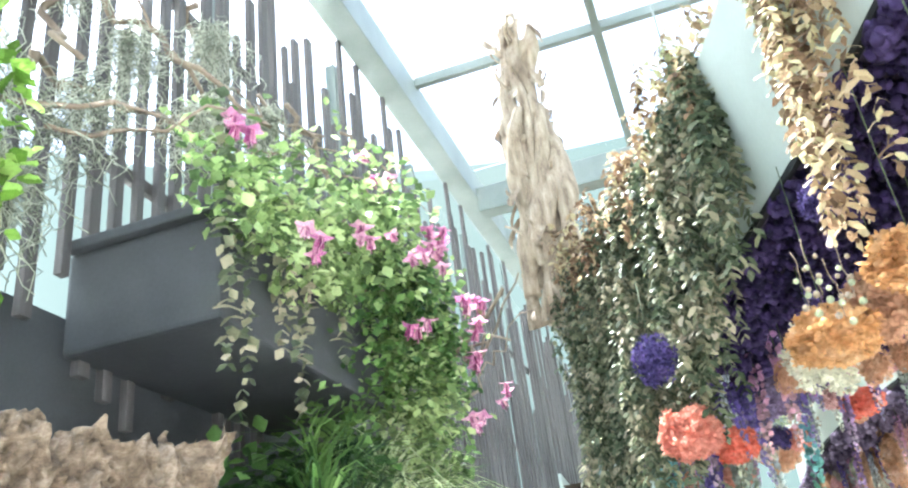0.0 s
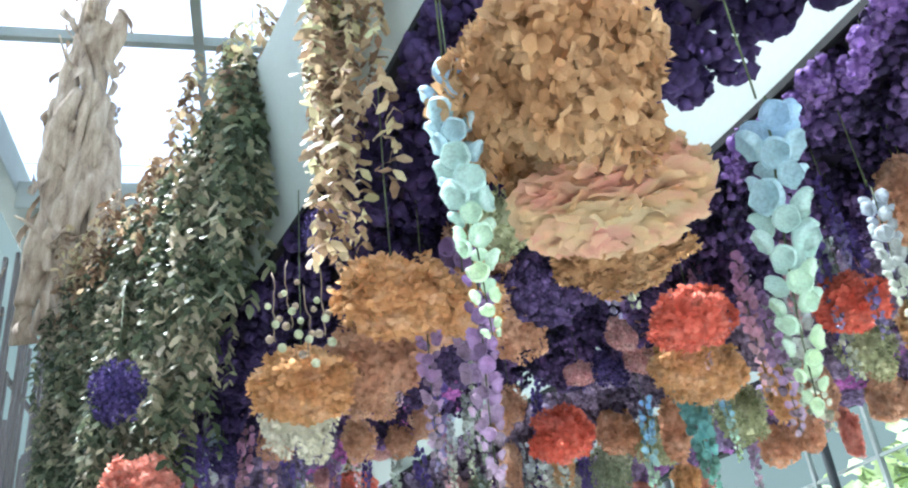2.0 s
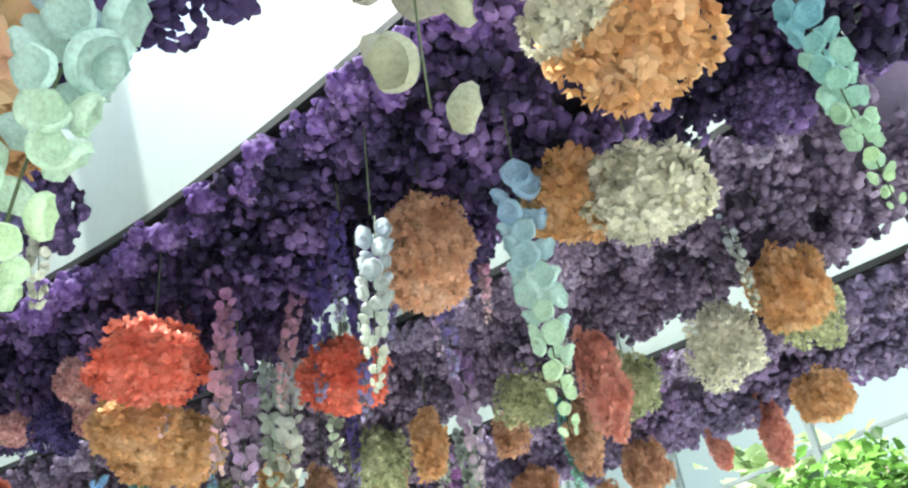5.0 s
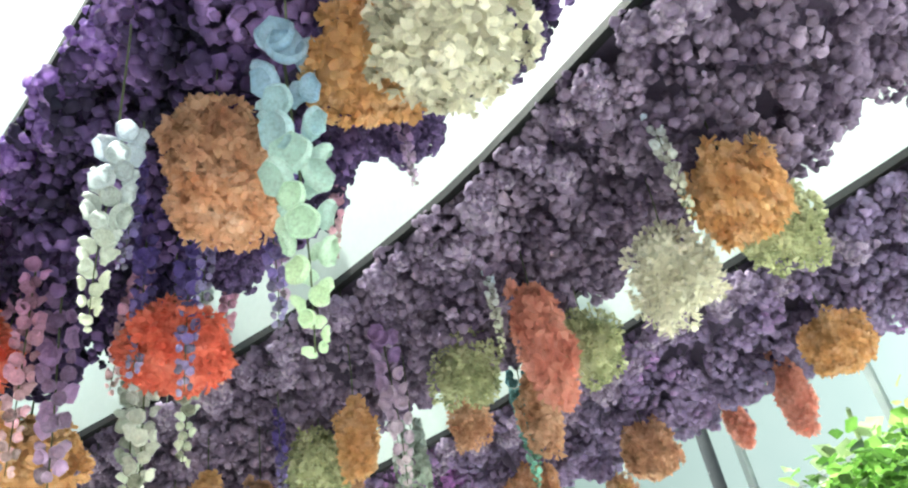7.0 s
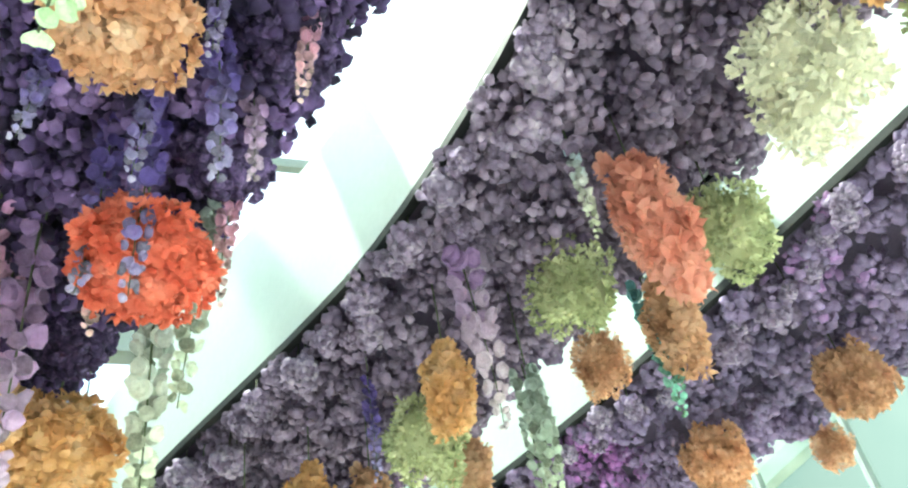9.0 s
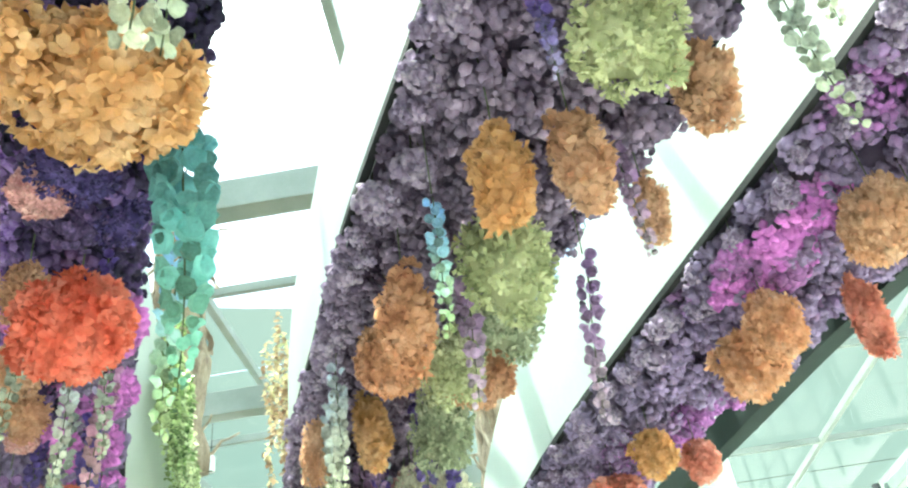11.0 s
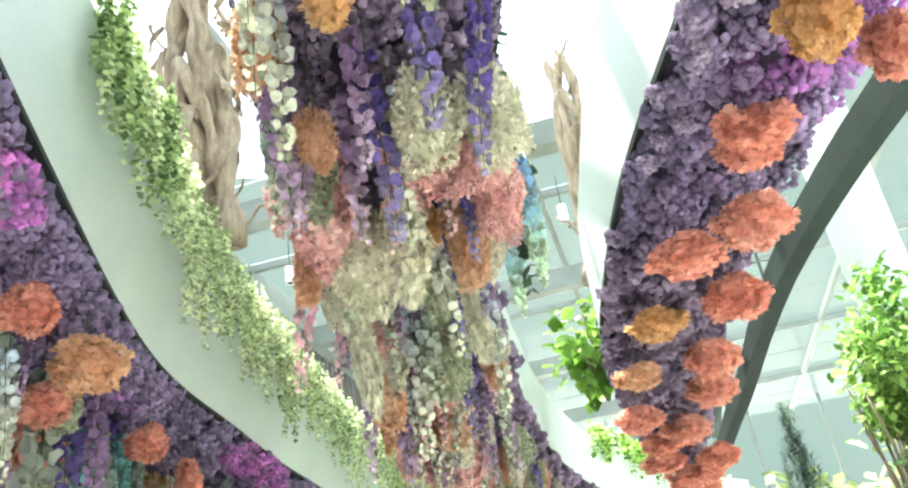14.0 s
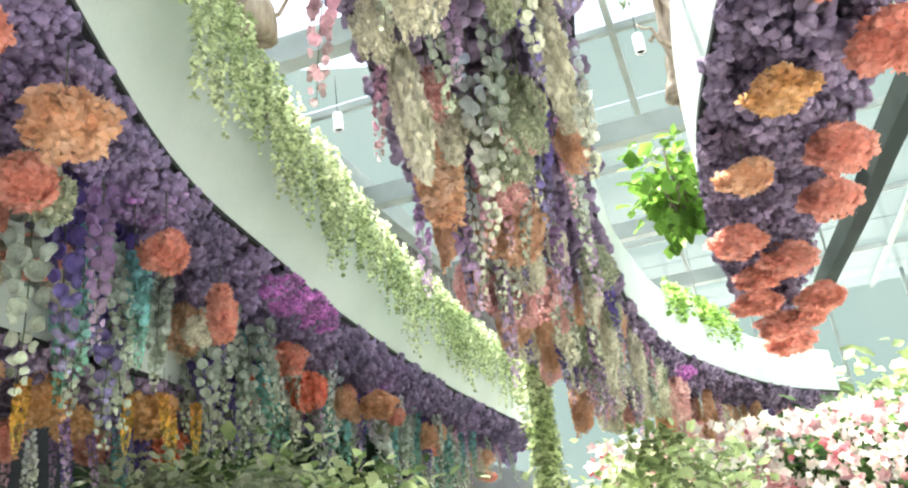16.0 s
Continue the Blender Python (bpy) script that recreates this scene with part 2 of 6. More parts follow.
M["statice_mauve"] = petal("statice_mauve", [(0.1, (0.105, 0.075, 0.135)), (0.45, MAUVE), (0.72, (0.33, 0.26, 0.37)), (1.0, LILAC)], 0.2, 0.85, 6.0, vary=0.2, speckle=0.25)
M["statice_magenta"] = petal("statice_magenta", [(0.1, (0.123, 0.102, 0.176)), (0.5, (0.229, 0.184, 0.304)), (0.72, (0.308, 0.235, 0.402)), (0.84, (0.387, 0.163, 0.451))], 0.2, 0.85, 0.8, vary=0.1, speckle=0.25)
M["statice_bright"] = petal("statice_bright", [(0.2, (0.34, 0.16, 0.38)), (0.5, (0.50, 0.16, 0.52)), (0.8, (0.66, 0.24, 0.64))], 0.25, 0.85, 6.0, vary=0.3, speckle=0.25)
M["peach"] = petal("peach", [(0.1, (0.57, 0.28, 0.165)), (0.45, (0.72, 0.43, 0.26)), (0.8, (0.78, 0.55, 0.39)), (1, (0.82, 0.65, 0.52))], 0.55, vary=0.12, speckle=0.08)
M["amber"] = petal("amber", [(0.1, (0.56, 0.29, 0.12)), (0.5, (0.71, 0.44, 0.21)), (0.9, (0.78, 0.57, 0.35))], 0.55, vary=0.12, speckle=0.08)
M["blush"] = petal("blush", [(0.2, (0.68, 0.36, 0.28)), (0.42, (0.70, 0.46, 0.32)), (0.6, (0.70, 0.54, 0.33)), (0.9, (0.70, 0.60, 0.38))], 0.5, 0.75, 1.6, vary=0.05, speckle=0.04)
M["coral"] = petal("coral", [(0.1, (0.66, 0.13, 0.08)), (0.5, (0.80, 0.245, 0.165)), (0.9, (0.84, 0.38, 0.29))], 0.55, vary=0.12, speckle=0.08)
M["salmon"] = petal("salmon", [(0.1, (0.62, 0.235, 0.175)), (0.5, (0.76, 0.37, 0.29)), (0.9, (0.82, 0.50, 0.42))], 0.55, vary=0.12, speckle=0.08)
M["rust"] = petal("rust", [(0.1, (0.50, 0.27, 0.17)), (0.5, (0.64, 0.40, 0.26)), (0.9, (0.74, 0.54, 0.39))], 0.55, vary=0.12, speckle=0.08)
M["cream"] = petal("cream", [(0.1, (0.492, 0.466, 0.345)), (0.5, (0.678, 0.659, 0.524)), (0.9, (0.801, 0.776, 0.660))], 0.35, vary=0.2, speckle=0.22)
M["pink"] = petal("pink", [(0.1, (0.537, 0.246, 0.254)), (0.5, (0.707, 0.417, 0.400)), (0.9, (0.793, 0.600, 0.551))], 0.35, vary=0.2, speckle=0.22)
M["moss_green"] = petal("moss_green", [(0.1, (0.293, 0.320, 0.167)), (0.5, (0.501, 0.528, 0.310)), (0.9, (0.709, 0.718, 0.499))], 0.35, vary=0.2, speckle=0.2)
M["sage"] = petal("sage", [(0.1, (0.20, 0.23, 0.15)), (0.5, (0.36, 0.40, 0.27)), (0.9, (0.56, 0.58, 0.43))], 0.35, vary=0.2, speckle=0.2)
M["indigo"] = petal("indigo", [(0.1, (0.030, 0.023, 0.080)), (0.5, (0.060, 0.045, 0.159)), (0.9, (0.124, 0.089, 0.260))], 0.2)
M["del_blue"] = petal("del_blue", [], 0.35, 0.6, along=[(0.0, (0.50, 0.60, 0.30)), (0.3, (0.55, 0.72, 0.55)), (0.6, (0.42, 0.64, 0.74)), (1.0, (0.26, 0.44, 0.68))])
M["del_white"] = petal("del_white", [], 0.35, 0.6, along=[(0.0, (0.62, 0.64, 0.48)), (0.5, (0.70, 0.72, 0.66)), (1.0, (0.50, 0.58, 0.66))])
M["del_mauve"] = petal("del_mauve", [], 0.35, 0.6, along=[(0.0, (0.58, 0.48, 0.56)), (0.5, (0.40, 0.27, 0.46)), (1.0, (0.28, 0.18, 0.36))])
M["del_violet"] = petal("del_violet", [], 0.25, 0.6, along=[(0.0, (0.361, 0.333, 0.473)), (0.5, (0.165, 0.122, 0.374)), (1.0, (0.103, 0.068, 0.271))])
M["del_teal"] = petal("del_teal", [], 0.35, 0.6, along=[(0.0, (0.30, 0.52, 0.36)), (0.5, (0.24, 0.50, 0.48)), (1.0, (0.16, 0.36, 0.40))])
M["del_sage"] = petal("del_sage", [], 0.35, 0.6, along=[(0.0, (0.56, 0.60, 0.46)), (0.5, (0.47, 0.53, 0.46)), (1.0, (0.36, 0.42, 0.40))])
M["del_pink"] = petal("del_pink", [], 0.35, 0.6, along=[(0.0, (0.72, 0.56, 0.54)), (0.5, (0.62, 0.36, 0.46)), (1.0, (0.44, 0.24, 0.42))])
M["vine_silver"] = petal("vine_silver", [(0.1, (0.075, 0.11, 0.06)), (0.4, (0.16, 0.20, 0.12)), (0.7, (0.27, 0.26, 0.17)), (1.0, (0.42, 0.36, 0.27))], 0.22, 0.5, 1.5, vary=0.7)
M["vine_russet"] = petal("vine_russet", [(0.1, (0.20, 0.12, 0.07)), (0.4, (0.36, 0.24, 0.15)), (0.7, (0.46, 0.37, 0.23)), (1.0, (0.44, 0.46, 0.26))], 0.3, 0.5, 1.5, vary=0.7)
M["leaf_bright"] = petal("leaf_bright", [(0.1, (0.14, 0.28, 0.04)), (0.5, (0.26, 0.46, 0.08)), (0.9, (0.46, 0.62, 0.20))], 0.5, 0.45, 1.5, vary=0.6)
M["leaf_fresh"] = petal("leaf_fresh", [(0.1, (0.08, 0.19, 0.03)), (0.5, (0.16, 0.32, 0.06)), (0.9, (0.32, 0.48, 0.14))], 0.45, 0.45, 1.5, vary=0.6)
M["leaf_pale"] = petal("leaf_pale", [(0.1, (0.28, 0.36, 0.15)), (0.5, (0.46, 0.55, 0.28)), (0.9, (0.66, 0.71, 0.46))], 0.4, 0.5, 1.5, vary=0.6)
M["leaf_mid"] = petal("leaf_mid", [(0.1, (0.04, 0.10, 0.03)), (0.5, (0.09, 0.19, 0.05)), (0.9, (0.20, 0.32, 0.10))], 0.35, 0.45, 1.5, vary=0.6)
M["leaf_soft"] = petal("leaf_soft", [(0.1, (0.130, 0.225, 0.078)), (0.5, (0.286, 0.400, 0.156)), (0.9, (0.546, 0.625, 0.325))], 0.4, 0.45, 1.5, vary=0.6)
# purple lightened to stand in for sun on B's edge heads
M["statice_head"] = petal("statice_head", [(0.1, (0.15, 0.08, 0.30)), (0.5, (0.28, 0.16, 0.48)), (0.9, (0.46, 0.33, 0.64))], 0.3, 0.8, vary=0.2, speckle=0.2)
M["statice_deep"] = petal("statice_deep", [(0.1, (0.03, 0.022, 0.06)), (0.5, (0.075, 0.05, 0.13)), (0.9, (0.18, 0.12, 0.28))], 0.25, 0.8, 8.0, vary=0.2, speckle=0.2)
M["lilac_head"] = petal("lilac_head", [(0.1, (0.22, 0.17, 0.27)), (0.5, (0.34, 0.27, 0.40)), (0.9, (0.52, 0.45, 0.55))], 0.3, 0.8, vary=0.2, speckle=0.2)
M["leaf_dark"] = petal("leaf_dark", [(0.1, (0.015, 0.04, 0.02)), (0.5, (0.04, 0.09, 0.04)), (0.9, (0.10, 0.16, 0.07))], 0.25, 0.45, 1.5, vary=0.6)
M["moss"] = petal("moss", [(0.1, (0.28, 0.30, 0.24)), (0.5, (0.44, 0.46, 0.38)), (0.9, (0.60, 0.61, 0.52))], 0.3, 0.9)
M["fuchsia"] = petal("fuchsia", [(0.1, (0.38, 0.05, 0.22)), (0.4, (0.55, 0.14, 0.38)), (0.65, (0.74, 0.42, 0.54)), (1.0, (0.84, 0.74, 0.70))], 0.4, 0.6, 20.0, vary=0.5)
M["orchid"] = petal("orchid", [(0.0, (0.62, 0.16, 0.20)), (0.3, (0.78, 0.52, 0.52)), (0.5, (0.82, 0.78, 0.70)), (0.8, (0.84, 0.82, 0.76)), (1.0, (0.72, 0.62, 0.16))], 0.4, 0.6, 2.5, vary=0.6)
M["honey"] = petal("honey", [(0.1, (0.36, 0.195, 0.085)), (0.5, (0.50, 0.305, 0.15)), (0.9, (0.62, 0.44, 0.245))], 0.45, vary=0.10, speckle=0.06)
M["del_ash"] = petal("del_ash", [], 0.4, 0.6, along=[(0.0, (0.55, 0.58, 0.44)), (0.5, (0.46, 0.42, 0.44)), (1.0, (0.40, 0.33, 0.40))])
M["del_gold"] = petal("del_gold", [], 0.35, 0.6, along=[(0.0, (0.74, 0.62, 0.22)), (0.5, (0.78, 0.52, 0.12)), (1.0, (0.66, 0.34, 0.10))])
# the tones of single florets, from the top of a spike to its tip
for nm, top, tip in (("del_blue", (0.36, 0.51, 0.64), (0.58, 0.72, 0.50)), ("del_white", (0.44, 0.50, 0.56), (0.56, 0.59, 0.48)), ("del_mauve", (0.30, 0.19, 0.38), (0.60, 0.52, 0.56)), ("del_teal", (0.26, 0.50, 0.56), (0.50, 0.66, 0.42)), ("del_ash", (0.26, 0.205, 0.25), (0.36, 0.37, 0.27))):
    for k in range(5):
        cc = [x + (y - x) * k / 4 for x, y in zip(top, tip)]
        M["%s_%d" % (nm, k)] = petal("%s_%d" % (nm, k), [(0.1, tuple(0.75 * q for q in cc)), (0.5, tuple(cc)), (0.9, tuple(min(1, 1.18 * q) for q in cc))], 0.35, 0.6, 6.0)

# ---- the hall ----
H = 3.5          # height of the ribbons' undersides
ROOF = 7.3       # underside of the roof beams is a little lower


def setting(name, bm, material, label="", category=""):
    return tagged(part(name, bm, material), label, category, kind="structure")


setting("floor", box_bm(-8, -8, -0.2, 12, 32, 0.0, 0), M["floor"], "pale grey paved floor of a glasshouse", "floor")
# the west wall's dark grey stands in for shade below the planter box
setting("wall_west", box_bm(-2.75, -8, 0, -2.55, 32, 3.2, 0), M["grey_box"], "lower wall below a glazed wall, coloured dark for the shade on it", "wall")
setting("wall_south", box_bm(-2.75, -8.2, 0, 12, -8.0, ROOF + 0.3, 0), M["wall"], "pale plain end wall", "wall")
window_n = tagged(new("window_north"), "tall pale green-tinted glass end wall with slim posts", "window", kind="structure")
for k in range(7):
    x0 = -2.75 + 2.1 * k
    part("post", box_bm(x0 - 0.05, 31.95, 0, x0 + 0.05, 32.05, ROOF + 0.3, 0.006), M["green_steel"], window_n)
    for z0, z1 in ((0.0, 2.97), (3.03, ROOF + 0.3)):
        p = part("pane", box_bm(x0 + 0.05, 31.994, z0, x0 + 2.05, 32.006, z1, 0), M["facade_pane"], window_n)
        p.visible_shadow = False

glazing = tagged(new("window_west"), "tall glazed wall behind a slatted screen", "window", kind="structure")
for k in range(20):
    y0 = -8 + 2.0 * k
    part("post", box_bm(-2.70, y0 - 0.04, 3.0, -2.60, y0 + 0.04, ROOF - 0.42, 0.006), M["green_steel"], glazing)
    p = part("pane", box_bm(-2.66, y0 + 0.04, 3.0, -2.648, y0 + 1.96, ROOF, 0), M["pane"], glazing)
    p.visible_shadow = False
# roof: main beams along both directions, thin glazing bars, panes
roof = tagged(new("roof"), "glass roof with grey-green steel beams", "roof", kind="structure")
for k, x in enumerate((-2.3, 4.6, 11.5)):
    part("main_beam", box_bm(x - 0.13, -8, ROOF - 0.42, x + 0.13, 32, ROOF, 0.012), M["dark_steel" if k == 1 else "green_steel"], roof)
for k, y in enumerate((-3.4, 0.8, 5.0, 9.25, 13.45, 17.6, 21.8, 26.0, 30.0)):
    drop = 0.27 if y > 9 else 0.0
    part("cross_beam", box_bm(-2.17, y - 0.12, ROOF - 0.35 - drop, 4.47, y + 0.12, ROOF - 0.01 - drop, 0.012), M["green_steel"], roof)
for k, x in enumerate((-0.2, 2.2, 6.9, 9.2)):
    part("glazing_bar", box_bm(x - 0.045, -8, ROOF - 0.10, x + 0.045, 32, ROOF + 0.02, 0.006), M["green_steel"], roof)
ys = [-8, -5.6, -3.4, -1.3, 0.8, 2.9, 5.0, 7.1, 9.25, 11.35, 13.45, 15.5, 17.6, 19.7, 21.8, 23.9, 26.0, 28.0, 30.0, 32]
xs = [-2.3, -0.2, 2.2, 4.6, 6.9, 9.2, 11.5]
for y in ys[1:-1:2]:
    part("glazing_bar", box_bm(-2.17, y - 0.04, ROOF - 0.09, 11.4, y + 0.04, ROOF + 0.018, 0.006), M["green_steel"], roof)
for i in range(len(xs) - 1):
    for j in range(len(ys) - 1):
        p = part("pane", box_bm(xs[i] + 0.02, ys[j] + 0.02, ROOF + 0.03, xs[i + 1] - 0.02, ys[j + 1] - 0.02, ROOF + 0.042, 0), M["pane"], roof)
        p.visible_shadow = False

# glazed facade on the east side, with what stands outside
facade = tagged(new("window_east"), "tall pale green-tinted glass facade with slim dark posts", "window", kind="structure")
FX = 11.0
fy = [-8 + 2.0 * i for i in range(21)]
for y in fy:
    part("post", box_bm(FX - 0.05, y - 0.04, 0, FX + 0.05, y + 0.04, ROOF - 0.42, 0.006), M["green_steel"], facade)
for z in (2.4, 4.7):
    part("rail", box_bm(FX - 0.03, -8, z - 0.03, FX + 0.03, 32, z + 0.03, 0.005), M["green_steel"], facade)
for a, b in zip(fy[:-1], fy[1:]):
    for z0, z1 in ((0.0, 2.37), (2.43, 4.67), (4.73, 6.9)):
        p = part("pane", box_bm(FX - 0.006, a + 0.04, z0, FX + 0.006, b - 0.04, z1, 0), M["facade_pane"], facade)
        p.visible_shadow = False
a_ = np.linspace(0, 2 * np.pi, 97)
backdrop = mesh_of("backdrop", np.array([[2 + 90 * math.cos(t), 10 + 90 * math.sin(t), z] for z in (-0.3, 62.0) for t in a_[:-1]]), np.array([[k, (k + 1) % 96, 96 + (k + 1) % 96, 96 + k] for k in range(96)]), M["haze"])
setting("backdrop", backdrop, None, "bright hazy distance around the glasshouse", "backdrop")
setting("ground", box_bm(-600, -600, -0.45, 600, 600, -0.25, 0), M["floor"], "pale ground outside the glasshouse", "ground")


# ---- slatted screen on the west wall ----
def slat_mesh(length, w):
    bm = box_bm(-0.02, -w / 2, 0, 0.02, w / 2, length, 0.004)
    me = bpy.data.meshes.new("slat")
    bm.to_mesh(me)
    bm.free()
    me.materials.append(M["slat"])
    return me


screen = tagged(new("slatted_screen"), "screen of dark weathered vertical wooden slats of uneven height", "screen", kind="structure")
slats = [slat_mesh(l, w) for l, w in ((1.5, 0.05), (2.0, 0.06), (2.5, 0.07), (2.9, 0.05), (3.3, 0.08), (3.7, 0.06))]
rs = random.Random(3)
part("rail", box_bm(-2.5, 0.6, 4.0, -2.46, 16.0, 4.07, 0.004), M["slat"], screen)
part("rail", box_bm(-2.5, 0.6, 5.4, -2.46, 16.0, 5.47, 0.004), M["slat"], screen)
y = 0.65
while y < 16.0:
    ob = new("slat", slats[rs.choice((0, 1, 2, 3, 3, 4, 4, 5, 5))])
    ob.parent = screen
    ob.location = (-2.43 + rs.uniform(-0.01, 0.02), y, 3.05 + rs.uniform(-0.35, 0.25))
    y += rs.uniform(0.075, 0.13) * (1.4 if y < 4.5 else 1.1 if y < 9 else 1.5)
screen2 = tagged(new("slatted_screen"), "row of short dark vertical slats along the upper wall", "screen", kind="structure")
part("rail", box_bm(-2.5, 16.1, 7.05, -2.44, 29, 7.15, 0.004), M["slat"], screen2)
part("rail", box_bm(-2.5, 16.1, 5.1, -2.44, 29, 5.16, 0.004), M["slat"], screen2)
short = slat_mesh(2.2, 0.07)
y = 16.15
while y < 29:
    ob = new("slat", short)
    ob.parent = screen2
    ob.location = (-2.41, y, 4.95)
    y += 0.16


# ---- the ribbons: curved hanging planters ----
def spline(points, n):
    """A smooth curve through plan points, n places at even steps."""
    p = np.asarray(points, float)
    p = np.concatenate([[2 * p[0] - p[1]], p, [2 * p[-1] - p[-2]]])
    out = []
    for i in range(1, len(p) - 2):
        t = np.linspace(0, 1, 24, endpoint=False)[:, None]
        a, b, c, d = p[i - 1], p[i], p[i + 1], p[i + 2]
        out.append(0.5 * (2 * b + (c - a) * t + (2 * a - 5 * b + 4 * c - d) * t ** 2 + (3 * b - a - 3 * c + d) * t ** 3))
    out.append(p[-2:-1])
    q = np.concatenate(out)
    s = np.concatenate([[0], np.cumsum(np.linalg.norm(np.diff(q, axis=0), axis=1))])
    at = np.linspace(0, s[-1], n)
    return np.stack([np.interp(at, s, q[:, k]) for k in range(2)], axis=1)


def outward(curve, other):
    """Unit plan normals of a curve that point away from the other edge."""
    d = unit(np.gradient(curve, axis=0))
    n = np.stack([d[:, 1], -d[:, 0]], axis=1)
    side = np.sign(np.sum(n * (curve - other), axis=1, keepdims=True))
    return n * np.where(side == 0, 1, side)


def band(curve, nrm, profile):
    """Sweeps a closed profile of four (out, z) pairs along a plan curve."""
    prof = np.asarray(profile, float)
    n, m = len(curve), len(prof)
    xy = curve[:, None] + nrm[:, None] * prof[None, :, :1]
    v = np.concatenate([xy, np.broadcast_to(prof[None, :, 1:], (n, m, 1))], axis=2).reshape(-1, 3)
    i, j = np.meshgrid(np.arange(n - 1), np.arange(m), indexing="ij")
    i, j = i.ravel(), j.ravel()
    k = (j + 1) % m
    f = np.stack([i * m + j, i * m + k, (i + 1) * m + k, (i + 1) * m + j], axis=1)
    return v, [np.concatenate([f, np.arange(m)[None], (np.arange(m) + (n - 1) * m)[None, ::-1]])]


def crisp(me):
    me.set_sharp_from_angle(angle=radians(40))
    return me


def sheet(a, b, z):
    n = len(a)
    v = np.concatenate([np.c_[a, np.full(n, z)], np.c_[b, np.full(n, z)]])
    i = np.arange(n - 1)
    return v, np.stack([i, i + 1, i + n + 1, i + n], axis=1)


def lean_out(curve, most):
    """The far part of a side panel leans out towards its rim, the near part stands upright."""
    t = np.clip((curve[:, 1] - 6.2) / 3.0, 0, 1)
    return most * t * t * (3 - 2 * t)


def panel(curve, nrm, lean, low, rise):
    """A thin side panel from its lower edge to its rim; lean: how far the rim stands out, place by place."""
    v, f = band(curve, nrm, [(-0.03, low), (0.0, low), (0.0, low + rise), (-0.03, low + rise)])
    v = v.reshape(len(curve), 4, 3)
    v[:, 2:, :2] += (nrm * np.broadcast_to(lean, (len(curve),))[:, None])[:, None]
    return v.reshape(-1, 3), f


RIBBON = {}


def ribbon(key, left, right, label, rise=0.8, flare_l=0.0, flare_r=0.0, lean_r=0.0, steel_right=False, n=120, H=H, rods=(0.15, 0.5, 0.85)):
    a, b = spline(left, n), spline(right, n)
    na, nb = outward(a, b), outward(b, a)
    if lean_r:
        flare_r = lean_out(b, lean_r)
    RIBBON[key] = (a, b, na, nb)
    root = tagged(new("hanging_planter"), label, "planter", "hanging planters")
    for c, nn, fl in ((a, na, flare_l), (b, nb, flare_r)):
        part("side_panel", crisp(mesh_of("side_panel", *panel(c, nn, fl, H, rise), M["white_panel"])), None, root, "curved white panel")
    for c, nn, wide in ((a, na, 0.02), (b, nb, 0.12 if steel_right else 0.02)):
        mat = M["green_steel"] if (steel_right and c is b) else M["black_edge"]
        part("edge_strip", crisp(mesh_of("edge_strip", *band(c, nn, [(-wide, H - 0.022), (0.012, H - 0.022), (0.012, H + 0.012), (-wide, H + 0.004)]), mat)), None, root, "dark metal edge strip")
    v, f = sheet(a - 0.03 * na, b - 0.03 * nb, H + 0.005)
    v2, f2 = sheet(a - 0.03 * na, b - 0.03 * nb, H + 0.03)
    part("underside", mesh_of("underside", *join((v, f), (v2, f2)), M["soffit"]), None, root)
    part("soil", mesh_of("soil", *sheet(a - 0.032 * na, b - 0.032 * nb, H + rise - 0.12), M["soil"]), None, root)
    # rods that carry it from the roof
    for r in [int(n * q) for q in rods]:
        mid = (a[r] + b[r]) / 2
        part("rod", mesh_of("rod", *tubes([tube([(mid[0], mid[1], H + rise - 0.2), (mid[0], mid[1], ROOF + 0.02)], 0.008, 6)]), M["green_steel"]), None, root)
    return root


ribbon("A", [(2.1, -1.5), (1.45, 0.6), (0.95, 2.3), (0.62, 3.6), (0.12, 5.05), (-0.75, 6.6)],
       [(3.2, -1.2), (2.48, 0.8), (1.83, 2.48), (1.55, 3.68), (1.0, 5.3), (0.15, 7.0)],
       "curved white hanging planter overgrown with vines, purple flowers beneath", 0.85, 0.16)
ribbon("B", [(2.75, -1.0), (2.45, 1.4), (2.3, 2.4), (2.2, 3.1), (2.03, 3.9), (1.72, 4.75), (1.1, 5.9), (0.3, 7.1), (-0.7, 8.8), (-1.4, 10.8), (-1.8, 13.5), (-2.1, 18.5), (-2.2, 24)],
       [(3.75, -0.8), (3.5, 1.3), (3.28, 2.4), (3.05, 3.1), (2.8, 3.8), (2.46, 4.5), (1.88, 5.4), (0.98, 7.3), (0.05, 9.55), (-0.3, 11.3), (-0.6, 13.2), (-0.95, 17), (-1.1, 22)],
       "curved white hanging planter with pale trailing plants, violet flowers beneath", 0.85, lean_r=0.36)
